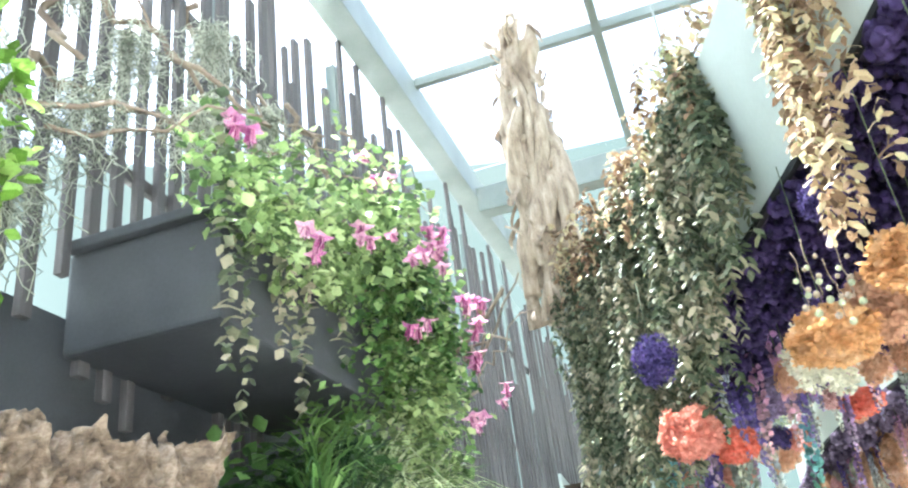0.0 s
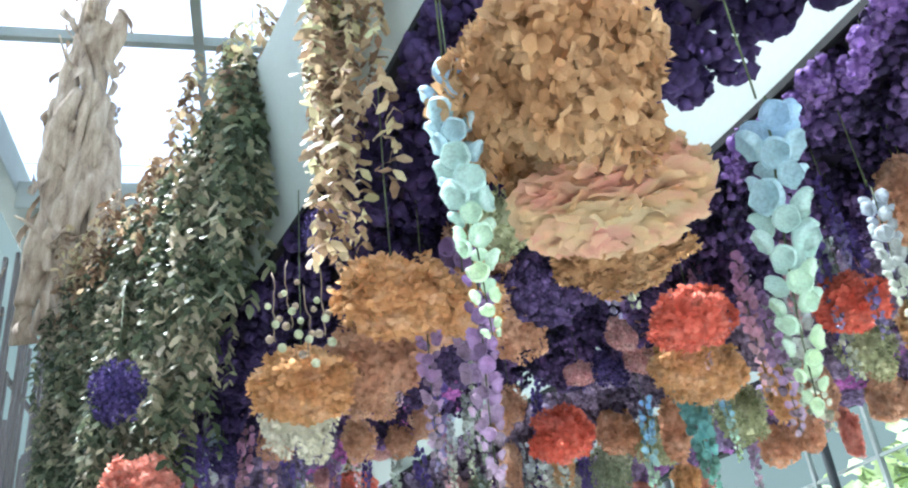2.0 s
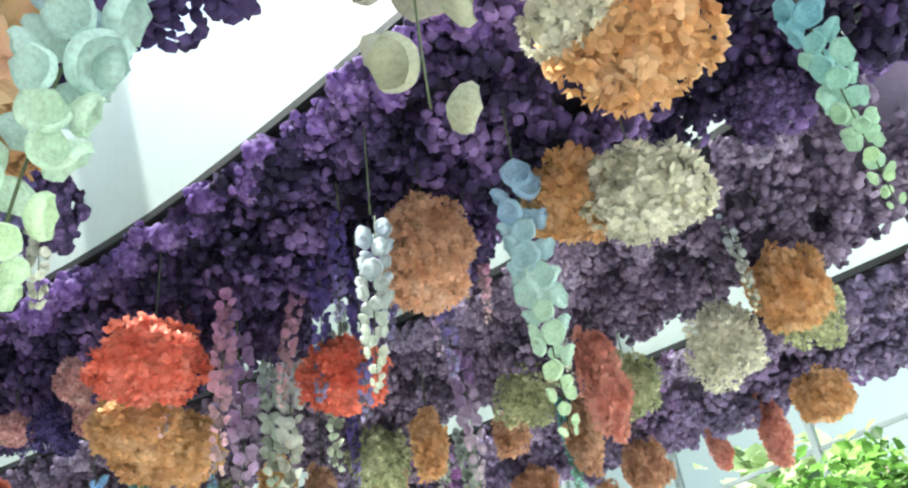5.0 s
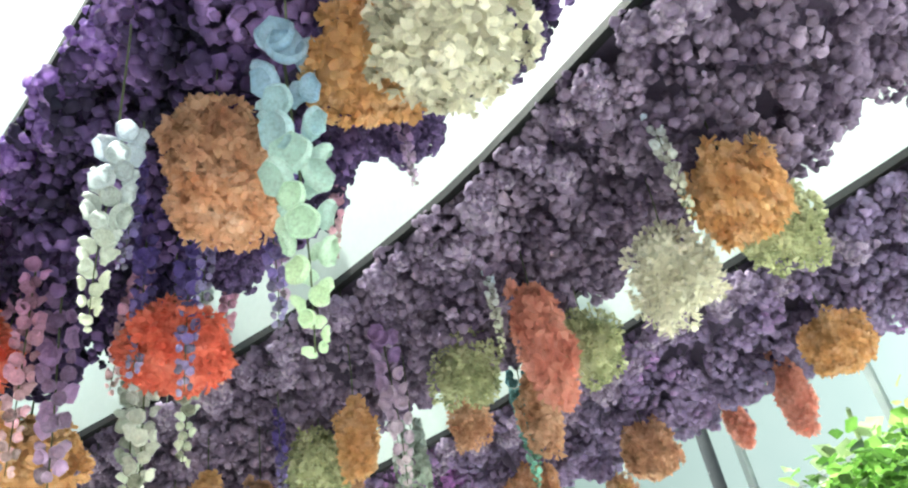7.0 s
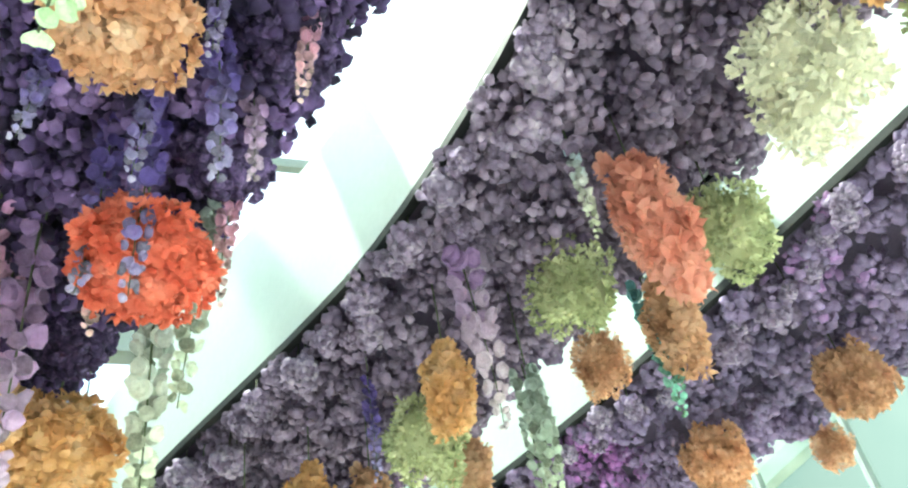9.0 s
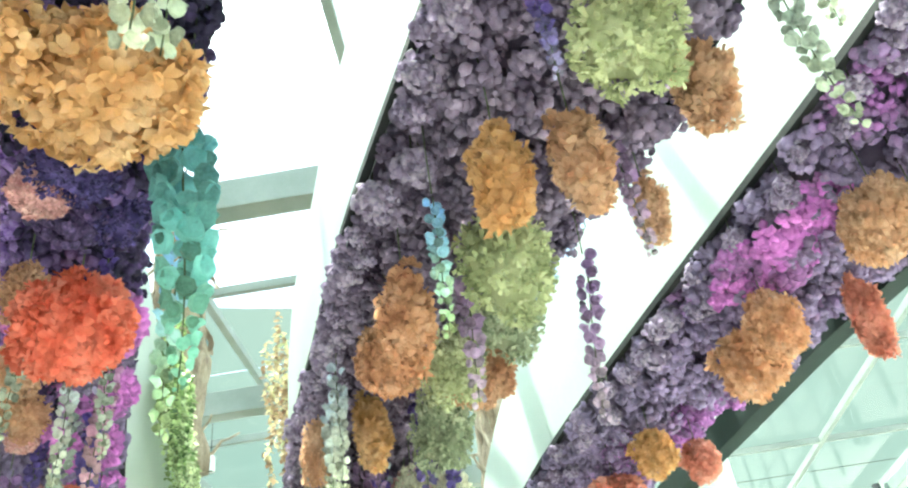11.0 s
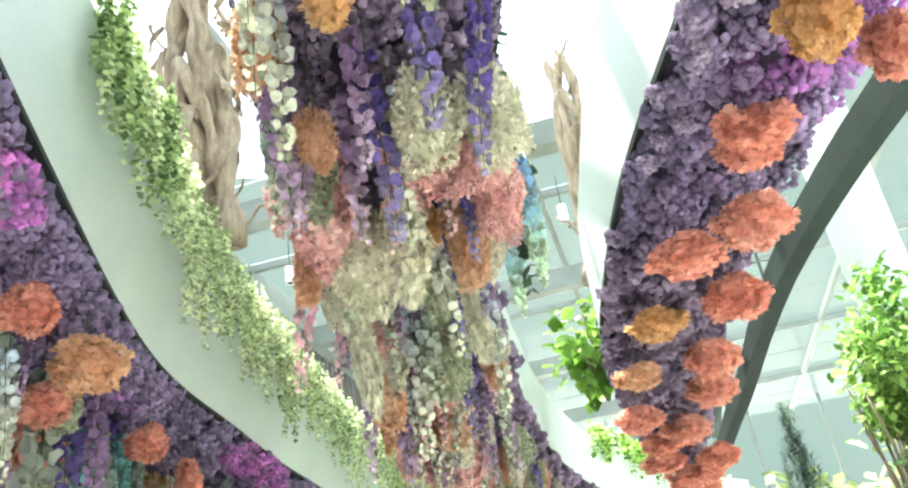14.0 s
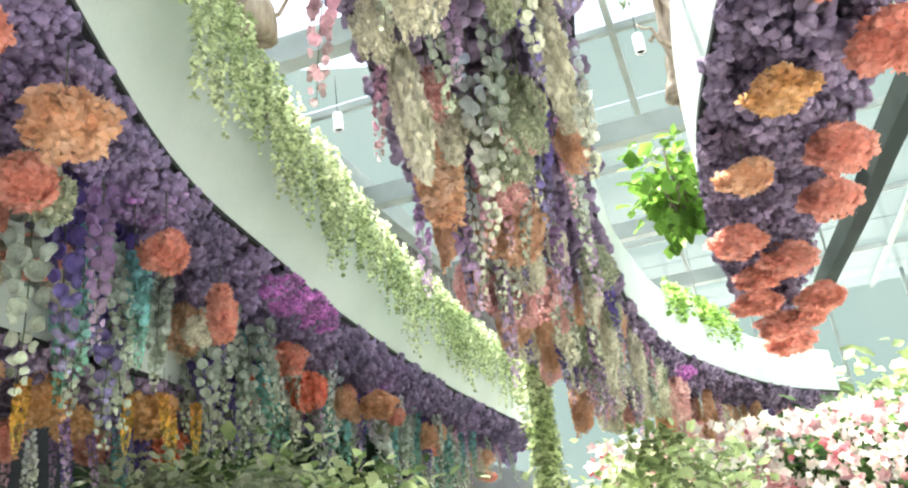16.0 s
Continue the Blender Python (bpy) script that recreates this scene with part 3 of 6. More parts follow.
ribbon("C", [(3.6, 0.2), (3.55, 1.6), (3.5, 2.55), (3.45, 3.2), (3.3, 3.9), (3.1, 4.45), (2.6, 5.55), (2.25, 6.45), (1.93, 7.3), (1.55, 8.6), (1.2, 10.2), (1.0, 12.0), (0.95, 14.5), (1.2, 17.5), (2.0, 21.0), (3.0, 23.5)],
       [(4.75, 0.2), (4.6, 1.6), (4.45, 2.6), (4.32, 3.4), (4.12, 4.2), (3.8, 5.2), (3.25, 6.2), (2.95, 7.0), (2.68, 7.9), (2.3, 9.6), (2.05, 11.3), (1.9, 13.0), (1.85, 15.2), (2.15, 17.8), (3.3, 21.8), (4.5, 24.0)],
       "curved white hanging planter with mauve flowers beneath", 0.8)
ribbon("D", [(5.1, 0.3), (5.02, 1.7), (4.92, 2.6), (4.7, 3.7), (4.45, 4.8), (4.1, 5.85), (3.75, 6.85), (3.45, 7.75), (3.15, 8.8), (2.95, 9.85), (2.78, 11.1), (2.75, 12.8), (2.85, 14.4), (3.1, 15.4)],
       [(6.3, 0.5), (6.1, 2.2), (5.85, 3.6), (5.6, 4.6), (5.25, 5.8), (4.75, 6.8), (4.28, 7.9), (3.93, 9.2), (3.70, 10.4), (3.60, 11.6), (3.56, 12.7), (3.52, 13.6), (3.46, 14.6), (3.4, 15.5)],
       "curved white hanging planter with mauve flowers and orange blooms beneath", 0.8)
ribbon("G", [(-1.65, 8.6), (-1.75, 9.8), (-1.85, 10.9), (-2.1, 12.0)], [(-0.75, 8.7), (-0.86, 9.8), (-0.95, 10.7), (-1.2, 11.9)],
       "low white planter under a hanging planter, lilac flowers beneath", 0.62, n=50, H=2.65)

# round steel posts before the east facade
for y in (1.5, 8.3, 15.1, 21.9):
    setting("steel_post", mesh_of("steel_post", *tubes([tube([(10.75, y, 0), (10.75, y, 3.5), (10.75, y, ROOF - 0.42)], 0.085, 20)]), M["dark_post"]), None, "round dark steel post before a glass facade", "post")

# steel arch that runs beside the last ribbon
arch_line = spline([(5.05, 6.3), (4.78, 7.1), (4.55, 8.0), (4.25, 9.2), (4.05, 10.4), (3.95, 11.6), (3.90, 12.7), (3.85, 13.6), (3.78, 14.6), (3.7, 16.0)], 70)
arch = tagged(new("steel_arch"), "curved dark green steel beam beside a hanging planter", "beam", kind="structure")
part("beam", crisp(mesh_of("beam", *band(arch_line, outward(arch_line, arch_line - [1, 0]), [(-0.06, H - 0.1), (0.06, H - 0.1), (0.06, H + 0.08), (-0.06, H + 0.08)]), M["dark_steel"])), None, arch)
for k in (8, 34, 60):
    x, y = arch_line[k]
    part("rod", mesh_of("rod", *tubes([tube([(x, y, H), (x, y, ROOF + 0.02)], 0.012, 6)]), M["green_steel"]), None, arch)

# ---- flower shapes ----
def ico(level):
    bm = bmesh.new()
    bmesh.ops.create_icosphere(bm, subdivisions=level, radius=1.0)
    v = np.array([x.co[:] for x in bm.verts])
    f = np.array([[x.index for x in q.verts] for q in bm.faces])
    bm.free()
    return v, f


def bobble(seed, around=7):
    """A soft crumpled bud, open at the back."""
    r = np.random.default_rng(seed)
    vs = [[0, 0, 1.0 * r.uniform(0.7, 1.0)]]
    for e, n in ((0.75, around), (-0.1, around)):
        for k in range(n):
            t = 2 * np.pi * (k + r.uniform(-0.25, 0.25)) / n
            q = r.uniform(0.72, 1.22)
            vs.append([q * math.cos(e) * math.cos(t), q * math.cos(e) * math.sin(t), q * math.sin(e)])
    f = [[0, 1 + k, 1 + (k + 1) % around] for k in range(around)]
    for row in (0,):
        o = 1 + row * around
        for k in range(around):
            k2 = (k + 1) % around
            f += [[o + k, o + around + k, o + around + k2], [o + k, o + around + k2, o + k2]]
    return np.array(vs), np.array(f)


LUMPS = [bobble(s, 5) for s in range(8)]
PETAL = grid(3, 3, lambda u, v: np.stack([(v - 0.5) * (0.55 + 0.9 * u - 0.5 * u * u), u * 1.0, 0.45 * u * u + 0.35 * (v - 0.5) ** 2 * (1 + u) + 0.10 * np.cos(7 * v) * u], axis=1))
FLAKE = grid(5, 4, lambda u, v: np.stack([(v - 0.5) * (0.35 + 0.75 * u - 0.6 * u ** 3), u - 0.25 * u ** 3, 0.25 * np.sin(2.6 * u) + 0.6 * (v - 0.5) ** 2], axis=1))
LEAF = grid(3, 3, lambda u, v: np.stack([(v - 0.5) * 0.95 * np.sin(np.pi * (0.05 + 0.90 * u ** 0.85)) ** 0.8, u, 0.22 * np.abs(v - 0.5) - 0.18 * u * u], axis=1))
NARROW = grid(3, 2, lambda u, v: np.stack([(v - 0.5) * 0.56 * np.sin(np.pi * (0.05 + 0.90 * u ** 0.85)) ** 0.8, u, 0.2 * (v - 0.5) - 0.30 * u * u], axis=1))
LEAFLET = grid(3, 2, lambda u, v: np.stack([(v - 0.5) * 0.95 * np.sin(np.pi * (0.05 + 0.90 * u ** 0.85)) ** 0.8, u, 0.2 * (v - 0.5) - 0.18 * u * u], axis=1))
BLADE = grid(5, 2, lambda u, v: np.stack([(v - 0.5) * 0.05 * (1 - 0.9 * u), u * (1 - 0.25 * u), 0.55 * u - 0.75 * u * u * u], axis=1))


def cup(around=15, rows=4, depth=0.85, close=2.1, lobe=0.08):
    """A hooded bell-shaped floret with a softly lobed rim, opening towards +z."""
    u = np.linspace(0, 1, rows)[:, None]
    a = np.linspace(0, 2 * np.pi, around, endpoint=False)[None]
    wave = np.cos(5 * a)
    rad = 0.01 + 0.80 * np.sin(u * close) * (1 + lobe * wave * u)
    z = depth * u ** 1.1 * (1 + lobe * wave * u) - 0.35
    v = np.stack([rad * np.cos(a), rad * np.sin(a), np.broadcast_to(z, rad.shape)], axis=2).reshape(-1, 3)
    i, j = np.meshgrid(np.arange(rows - 1), np.arange(around), indexing="ij")
    i, j = i.ravel(), j.ravel()
    k = (j + 1) % around
    return v, np.stack([i * around + j, i * around + k, (i + 1) * around + k, (i + 1) * around + j], axis=1)


CUP = cup(15, 5, 0.86, 2.15, 0.06)
PETAL_WIDE = grid(4, 5, lambda u, v: np.stack([(v - 0.5) * (0.5 + 1.5 * u - 0.8 * u * u), u - 0.30 * np.abs(v - 0.5) * u * u + 0.05 * np.cos(14 * v) * u, 0.30 * u * u + 0.08 * np.cos(9 * v) * u], axis=1))
HOOD = cup(8, 3)
FLOWER = cup(10, 2, 0.3, 1.6, 0.25)


def rosette(petals, nu, nv, rise=0.55, width=0.95, frill=0.12, seed=0):
    """A small open floret facing +z: petals that stand up from one point, their tips curling out."""
    r = np.random.default_rng(seed)
    pairs = []
    for k in range(petals):
        t = 2 * math.pi * (k + r.uniform(-0.2, 0.2)) / petals
        o, x, q = np.array([math.cos(t), math.sin(t), 0]), np.array([-math.sin(t), math.cos(t), 0]), r.uniform(0.8, 1.2)

        def place(u, v):
            w = (v - 0.5) * width * (0.35 + 1.35 * u - 0.85 * u * u)
            out = u * q * (0.72 + 0.25 * u) - 0.3 * np.abs(v - 0.5) * u * u
            up = rise * u * (1.5 - 0.75 * u) + frill * np.cos(2 * np.pi * v + 2 * k) * u + 0.35 * (v - 0.5) ** 2 * u
            return out[:, None] * o + w[:, None] * x + up[:, None] * np.array([0, 0, 1.0])

        pairs.append(grid(nu, nv, place))
    v, f = join(*pairs)
    return v, f[0]


ROSETTE = rosette(3, 3, 3, 0.72, 1.05, 0.30, 3)
ROSETTE_FAR = rosette(3, 2, 3, 0.62, 1.35, 0.30, 4)
WISPY = rosette(3, 2, 2, 0.95, 0.85, 0.1, 5)


def lobed(q, bumps, deep):
    """How far a clumped bunch reaches in the directions q, and the way its surface faces there."""
    c = q @ bumps.T
    wide = 2.6 / len(bumps)
    best = np.argmax(c, axis=1)
    top = c[np.arange(len(q)), best]
    reach = 1 - deep + deep * np.sqrt(np.clip(1 - ((1 - top) / wide) ** 2, 0, 1))
    uneven = 1 + 0.40 * np.array([noise.noise(1.7 * x + 9.0 * len(bumps)) for x in q])
    return reach * uneven, unit(q + 0.9 * (q - bumps[best]))


def blossom(seed, count, shape, size, clumps=16, deep=0.22, template=None, level=3, droop=0.0):
    """A dense ruffled bunch: florets all over a clumped body. shape: half sizes. Gives body, florets."""
    r = np.random.default_rng(seed)
    i = np.arange(count) + 0.5
    ph, th = np.arccos(1 - 2 * i / count), np.pi * (1 + 5 ** 0.5) * i
    n = unit(np.stack([np.cos(th) * np.sin(ph), np.sin(th) * np.sin(ph), np.cos(ph)], axis=1) + r.normal(0, 0.05, (count, 3)))
    b = np.arange(clumps) + 0.5
    bp, bt = np.arccos(1 - 2 * b / clumps), np.pi * (1 + 5 ** 0.5) * b
    bumps = unit(np.stack([np.cos(bt) * np.sin(bp), np.sin(bt) * np.sin(bp), np.cos(bp)], axis=1) + r.normal(0, 0.22, (clumps, 3)))
    reach, face = lobed(n, bumps, deep)
    p = n * (reach - 0.6 * size + r.normal(0, 0.04, count))[:, None] * np.asarray(shape)
    face = unit(face / np.asarray(shape) + r.normal(0, 0.30, n.shape) - np.array([0, 0, droop]))
    v, f = scatter(ROSETTE if template is None else template, bases(face), p, size * r.uniform(0.65, 1.35, count))
    cv, cf = ico(level)
    cv = unit(cv)
    return (cv * ((lobed(cv, bumps, deep)[0] - 0.75 * size) * 0.93)[:, None] * np.asarray(shape), [cf]), (v, [f])


def layered(seed, count, shape, size):
    """A full double bloom seen from below: wide petals that overlap from its middle to its rim. Gives body, petals."""
    r = np.random.default_rng(seed)
    i = np.arange(count) + 0.5
    ph, th = np.arccos(1 - 2 * i / count), np.pi * (1 + 5 ** 0.5) * i
    n = unit(np.stack([np.cos(th) * np.sin(ph), np.sin(th) * np.sin(ph), np.cos(ph)], axis=1) + r.normal(0, 0.05, (count, 3)))
    n[:, 2] *= 0.9
    along = unit(np.array([0, 0, 1.0]) - n * n[:, 2:3])
    tip = unit(along + 0.95 * n + r.normal(0, 0.42, n.shape))
    x = unit(np.cross(tip, n))
    v, f = scatter(PETAL_WIDE, np.stack([x, tip, np.cross(x, tip)], axis=2), n * (0.86 + r.normal(0, 0.03, (count, 1))) * np.asarray(shape), size * r.uniform(0.7, 1.25, count))
    cv, cf = ico(3)
    return (unit(cv) * 0.8 * np.asarray(shape), [cf]), (v, [f])


def spike_frame(seed, length, florets, taper, spread, bare):
    r = np.random.default_rng(seed)
    s = np.linspace(bare, 1.0, florets) + r.normal(0, 0.010, florets)
    a = np.arange(florets) * 2.4 + r.normal(0, 0.3, florets)
    k = 1 - taper * np.clip((s - 0.45) / 0.55, 0, 1) ** 1.3
    sway = 0.03 * np.sin(3 * s + 21)
    p = np.stack([np.cos(a) * spread * k + sway, np.sin(a) * spread * k, -s * length], axis=1)
    n = unit(np.stack([np.cos(a), np.sin(a), r.uniform(-0.8, 0.05, florets)], axis=1))
    return p, n, k * r.uniform(0.8, 1.2, florets), s


def spike(seed, length, florets, size, taper=0.6, template=None, spread=0.045, bare=0.06):
    """A hanging flower spike from z = 0 downwards: florets in a spiral round a stem."""
    p, n, k, s = spike_frame(seed, length, florets, taper, spread, bare)
    return scatter(CUP if template is None else template, bases(n), p, size * k)


def spike_stem(length, seed):
    s = np.linspace(0, 1, 10)
    return tube(np.stack([0.03 * np.sin(3 * s + seed), 0 * s, -s * length], axis=1), 0.005 * (1 - 0.6 * s), 5)


KIND = {}
COLOUR = {"statice_deep": "deep violet", "statice_head": "purple", "lilac_head": "lilac", "peach": "peach-orange", "amber": "amber", "blush": "blush pink and yellow", "coral": "bright coral red", "salmon": "salmon orange", "rust": "rust brown",
          "honey": "honey-orange", "cream": "cream", "pink": "pale pink", "moss_green": "yellow-green", "sage": "sage grey-green", "indigo": "deep indigo",
          "del_ash": "greyish mauve", "del_blue": "pale blue fading to green", "del_white": "whitish", "del_mauve": "mauve", "del_violet": "violet", "del_teal": "teal", "del_gold": "golden yellow", "del_sage": "sage green", "del_pink": "dusty pink"}
LABEL = {"statice_bunch": "clustered %s statice bunch hanging from a planter", "statice_head": "ruffled %s statice head at a planter's edge", "hydrangea": "ruffled %s hydrangea hanging from a flower-clad planter", "hydrangea_far": "ruffled %s hydrangea hanging from a flower-clad planter", "peony": "large ruffled %s peony hanging from a planter",
         "astilbe": "feathery %s dried astilbe hanging from a planter", "celosia": "narrow %s dried celosia plume hanging down",
         "double_peony": "huge double %s peony hanging from a planter", "foxglove": "hanging spike of large %s bell-shaped flowers",
         "delphinium": "%s delphinium spike hanging from a planter", "larkspur": "slim %s larkspur spike hanging down", "foxtail": "dense %s tapering flower spike hanging down"}
SHAPES = {"peony": blossom(12, 1250, (1, 1, 0.8), 0.115, 30, 0.17, None, 4), "double_peony": layered(15, 620, (1, 1, 0.8), 0.26), "hydrangea": blossom(11, 540, (1, 1, 0.86), 0.155, 17, 0.32),
          "hydrangea_far": blossom(11, 330, (1, 1, 0.86), 0.20, 16, 0.36, ROSETTE_FAR, 2), "astilbe": blossom(13, 600, (0.78, 0.78, 1.0), 0.118, 16, 0.6, WISPY, 2, 0.4),
          "statice_head": blossom(31, 50, (1, 1, 0.9), 0.28, 9, 0.34, bobble(77, 5), 2), "statice_bunch": blossom(33, 270, (1, 1, 0.9), 0.125, 15, 0.36, bobble(78, 5), 2), "celosia": blossom(14, 330, (0.42, 0.42, 1.0), 0.135, 20, 0.40, ROSETTE_FAR, 2, 0.3)}
SPIKES_ = {"delphinium": (25, 38, 0.060, 0.66, CUP, 0.050), "foxglove": (28, 14, 0.076, 0.45, CUP, 0.075), "larkspur": (26, 46, 0.044, 0.5, HOOD, 0.036), "foxtail": (27, 72, 0.055, 0.8, HOOD, 0.062)}


def shape_of(name, colour):
    """The meshes of a bunch in one colour: body (or stem) and frills (or florets)."""
    if (name, colour) not in KIND:
        if name in SPIKES_:
            seed, n, size, taper, tmpl, spread = SPIKES_[name]
            v, f = spike(seed, 1.0, n, size, taper, HOOD, spread)
            KIND[(name, colour)] = (SPIKE_STEM, mesh_of("florets", v, [f], M[colour]))
        else:
            body, frills = SHAPES[name]
            KIND[(name, colour)] = (mesh_of(name, *body, M[colour]), mesh_of("petals", *frills, M[colour]))
    return KIND[(name, colour)]


STEM_ROD = mesh_of("stem", *tubes([tube([(0, 0, 0), (0.004, 0.003, 0.5), (0, 0, 1)], 0.003, 5)]), M["stem"])
SPIKE_STEM = mesh_of("flower_stem", *tubes([spike_stem(1.0, 21)]), M["stem"])
FLORET = {}
PLACED = []


def hang(name, colour, x, y, z, size, turn=None, tilt=(0, 0), squash=1.0, top=H + 0.004, single=False):
    """Hangs a bunch with its middle (a spike: its top) at x, y, z on a stem from the underside. size: half width, or length.
    single: each floret of the spike is a part of its own."""
    plain = "statice_flower" if name.startswith("statice") else name.replace("_far", "")
    if name == "hydrangea" and y > 6.2 and not single:
        name = "hydrangea_far"
    body, frills = shape_of(name, colour)
    ob = tagged(new(plain, body), LABEL[name] % COLOUR[colour], "flower", "hanging flowers")
    turn = rs.uniform(0, 360) if turn is None else turn
    rot = Euler((radians(tilt[0]), radians(tilt[1]), radians(turn)))
    ob.matrix_world = Matrix.LocRotScale((x, y, z), rot, (size, size, size * squash))
    if single and name in SPIKES_:
        seed, n, fs, taper, tmpl, spread = SPIKES_[name]
        p, nn, k, s = spike_frame(seed, 1.0, n, taper, spread, 0.06)
        for q, b, kk, ss in zip(p, bases(nn), k, s):
            tone = min(4, int(ss * 5 + rs.uniform(-0.4, 0.4)))
            key = (colour, max(tone, 0))
            if key not in FLORET:
                FLORET[key] = mesh_of("floret", CUP[0], [CUP[1]], M["%s_%d" % key])
            fl = part("floret", FLORET[key], None, ob)
            fl.matrix_local = Matrix.LocRotScale(q, Matrix(b.tolist()), (fs * kk,) * 3)
    else:
        tagged(part("inflorescence" if name in SPIKES_ else "petals", frills, None, ob), kind="stuff")
    rise = max(top - z - 0.02, 0.03)
    st = part("stem", STEM_ROD, None, ob)
    local = rot.to_matrix().inverted() @ Vector((0, 0, rise + 0.02))
    st.matrix_local = Matrix.LocRotScale((0, 0, 0), Vector((0, 0, 1)).rotation_difference(local), (0.9 / size, 0.9 / size, local.length / size / squash))
    PLACED.append((x, y, size))
    return ob


# ---- carpets of small flowers under the ribbons ----
def carpet(key, material, label, spacing, size, depth, lo=0.0, hi=1.0, seed=1, count=23, z=H, lean=0.0, shallow="both"):
    """Covers the underside from lo to hi of the ribbon's length with hanging heads, each a cluster of small crumpled florets.
    spacing: between heads; size: of a floret; depth: how low the deepest heads hang; lean: more depth towards the right edge."""
    r = np.random.default_rng(seed)
    a, b, na, nb = RIBBON[key]
    n = len(a)
    length = np.sum(np.linalg.norm(np.diff((a + b) / 2, axis=0), axis=1)) * (hi - lo)
    width = float(np.mean(np.linalg.norm(a - b, axis=1)))
    nu, nw = max(int(length / spacing), 2), max(int(width / spacing), 2)
    u, w = np.meshgrid((np.arange(nu) + 0.5) / nu, (np.arange(nw) + 0.5) / nw, indexing="ij")
    u = u + (np.arange(nw)[None] % 2) * 0.5 / nu
    u = np.clip(u.ravel() + r.uniform(-0.45, 0.45, u.size) / nu, 0, 1)
    w = np.clip(w.ravel() + r.uniform(-0.45, 0.45, w.size) / nw, 0.02, 0.98)
    at = (lo + (hi - lo) * u) * (n - 1)
    A = np.stack([np.interp(at, np.arange(n), (a - 0.02 * na)[:, k]) for k in range(2)], axis=1)
    B = np.stack([np.interp(at, np.arange(n), (b - 0.02 * nb)[:, k]) for k in range(2)], axis=1)
    xy, side = A + (B - A) * w[:, None], unit(B - A)
    m = len(u)
    rim = np.clip({"both": np.minimum(w, 1 - w), "left": w, "right": 1 - w}[shallow] * width / 0.3, 0, 1)
    swell = np.array([noise.noise((2.6 * p[0], 2.6 * p[1], seed)) for p in xy])
    deep = depth * (0.22 + 0.78 * rim) * np.clip(0.55 + 0.8 * swell + lean * (w - 0.5) + r.uniform(-0.3, 0.3, m), 0.12, 1.2)
    rad = spacing * r.uniform(0.42, 0.66, m)
    tall = rad * r.uniform(0.9, 1.5, m)
    # florets on the lower part of each head, in a spiral
    i = np.arange(count) + 0.5
    ph, th = np.arccos(1 - 1.42 * i / count), np.pi * (1 + 5 ** 0.5) * i
    d = np.stack([np.cos(th) * np.sin(ph), np.sin(th) * np.sin(ph), -np.cos(ph)], axis=1)
    d = unit(d[None] + r.normal(0, 0.16, (m, count, 3)))
    tip = (side * ((w - 0.5) * 1.0)[:, None])[:, None] * np.clip(1 - rim, 0, 1)[:, None, None]
    p = d * (np.stack([rad, rad, tall], axis=1)[:, None] * r.uniform(0.82, 1.12, (m, count, 1)))
    p[:, :, :2] += xy[:, None] - tip * p[:, :, 2:3]
    p[:, :, 2] += (z - deep)[:, None]
    p[:, :, 2] = np.minimum(p[:, :, 2], z - 0.01)
    # stalky florets fill the way up to the underside
    up = r.uniform(0.1, 0.9, (m, count // 6))
    ang = r.uniform(0, 2 * np.pi, up.shape)
    q = np.stack([xy[:, 0:1] + 0.75 * rad[:, None] * np.cos(ang), xy[:, 1:2] + 0.75 * rad[:, None] * np.sin(ang), z - 0.01 - deep[:, None] * up], axis=2)
    qn = np.stack([np.cos(ang), np.sin(ang), -0.5 + 0 * ang], axis=2)
    p, d = np.concatenate([p.reshape(-1, 3), q.reshape(-1, 3)]), np.concatenate([d.reshape(-1, 3), qn.reshape(-1, 3)])
    pick = r.integers(0, len(LUMPS), len(p))
    turns, sz = bases(d + r.normal(0, 0.25, d.shape)), size * r.uniform(0.65, 1.35, len(p))
    pairs = [scatter(t, turns[pick == k], p[pick == k], sz[pick == k]) for k, t in enumerate(LUMPS)]
    ob = part("flower_carpet", mesh_of("flower_carpet", *join(*pairs), M[material]), None)
    return tagged(ob, label, "flowers", "flower carpets", "stuff")


carpet("A", "statice_dark", "dense dark indigo dried flowers covering a planter's underside", 0.105, 0.024, 0.29, 0.35, 0.9, seed=1, lean=0.4, shallow="left")
carpet("A", "statice_dark", "dense dark indigo dried flowers covering a planter's underside", 0.16, 0.042, 0.3, 0.9, 1, seed=9, count=15)
# B's near carpet: the shade beneath is put into its dark violet
carpet("B", "statice_violet_shaded", "dense violet dried flowers, coloured darker for shade, covering a planter's underside", 0.095, 0.0185, 0.33, 0.06, 0.3, seed=2)
carpet("B", "statice_magenta", "dense purple and magenta dried flowers covering a planter's underside", 0.105, 0.023, 0.24, 0.3, 0.52, seed=3, shallow="right")
carpet("B", "statice_magenta", "dense purple and magenta dried flowers covering a planter's underside", 0.15, 0.036, 0.26, 0.52, 1, seed=13, count=15, shallow="right")
carpet("C", "statice_mauve", "dense mauve dried flowers covering a planter's underside", 0.092, 0.018, 0.27, 0.07, 0.33, seed=4)
carpet("C", "statice_mauve", "dense mauve dried flowers covering a planter's underside", 0.145, 0.034, 0.26, 0.33, 1, seed=5, count=15)
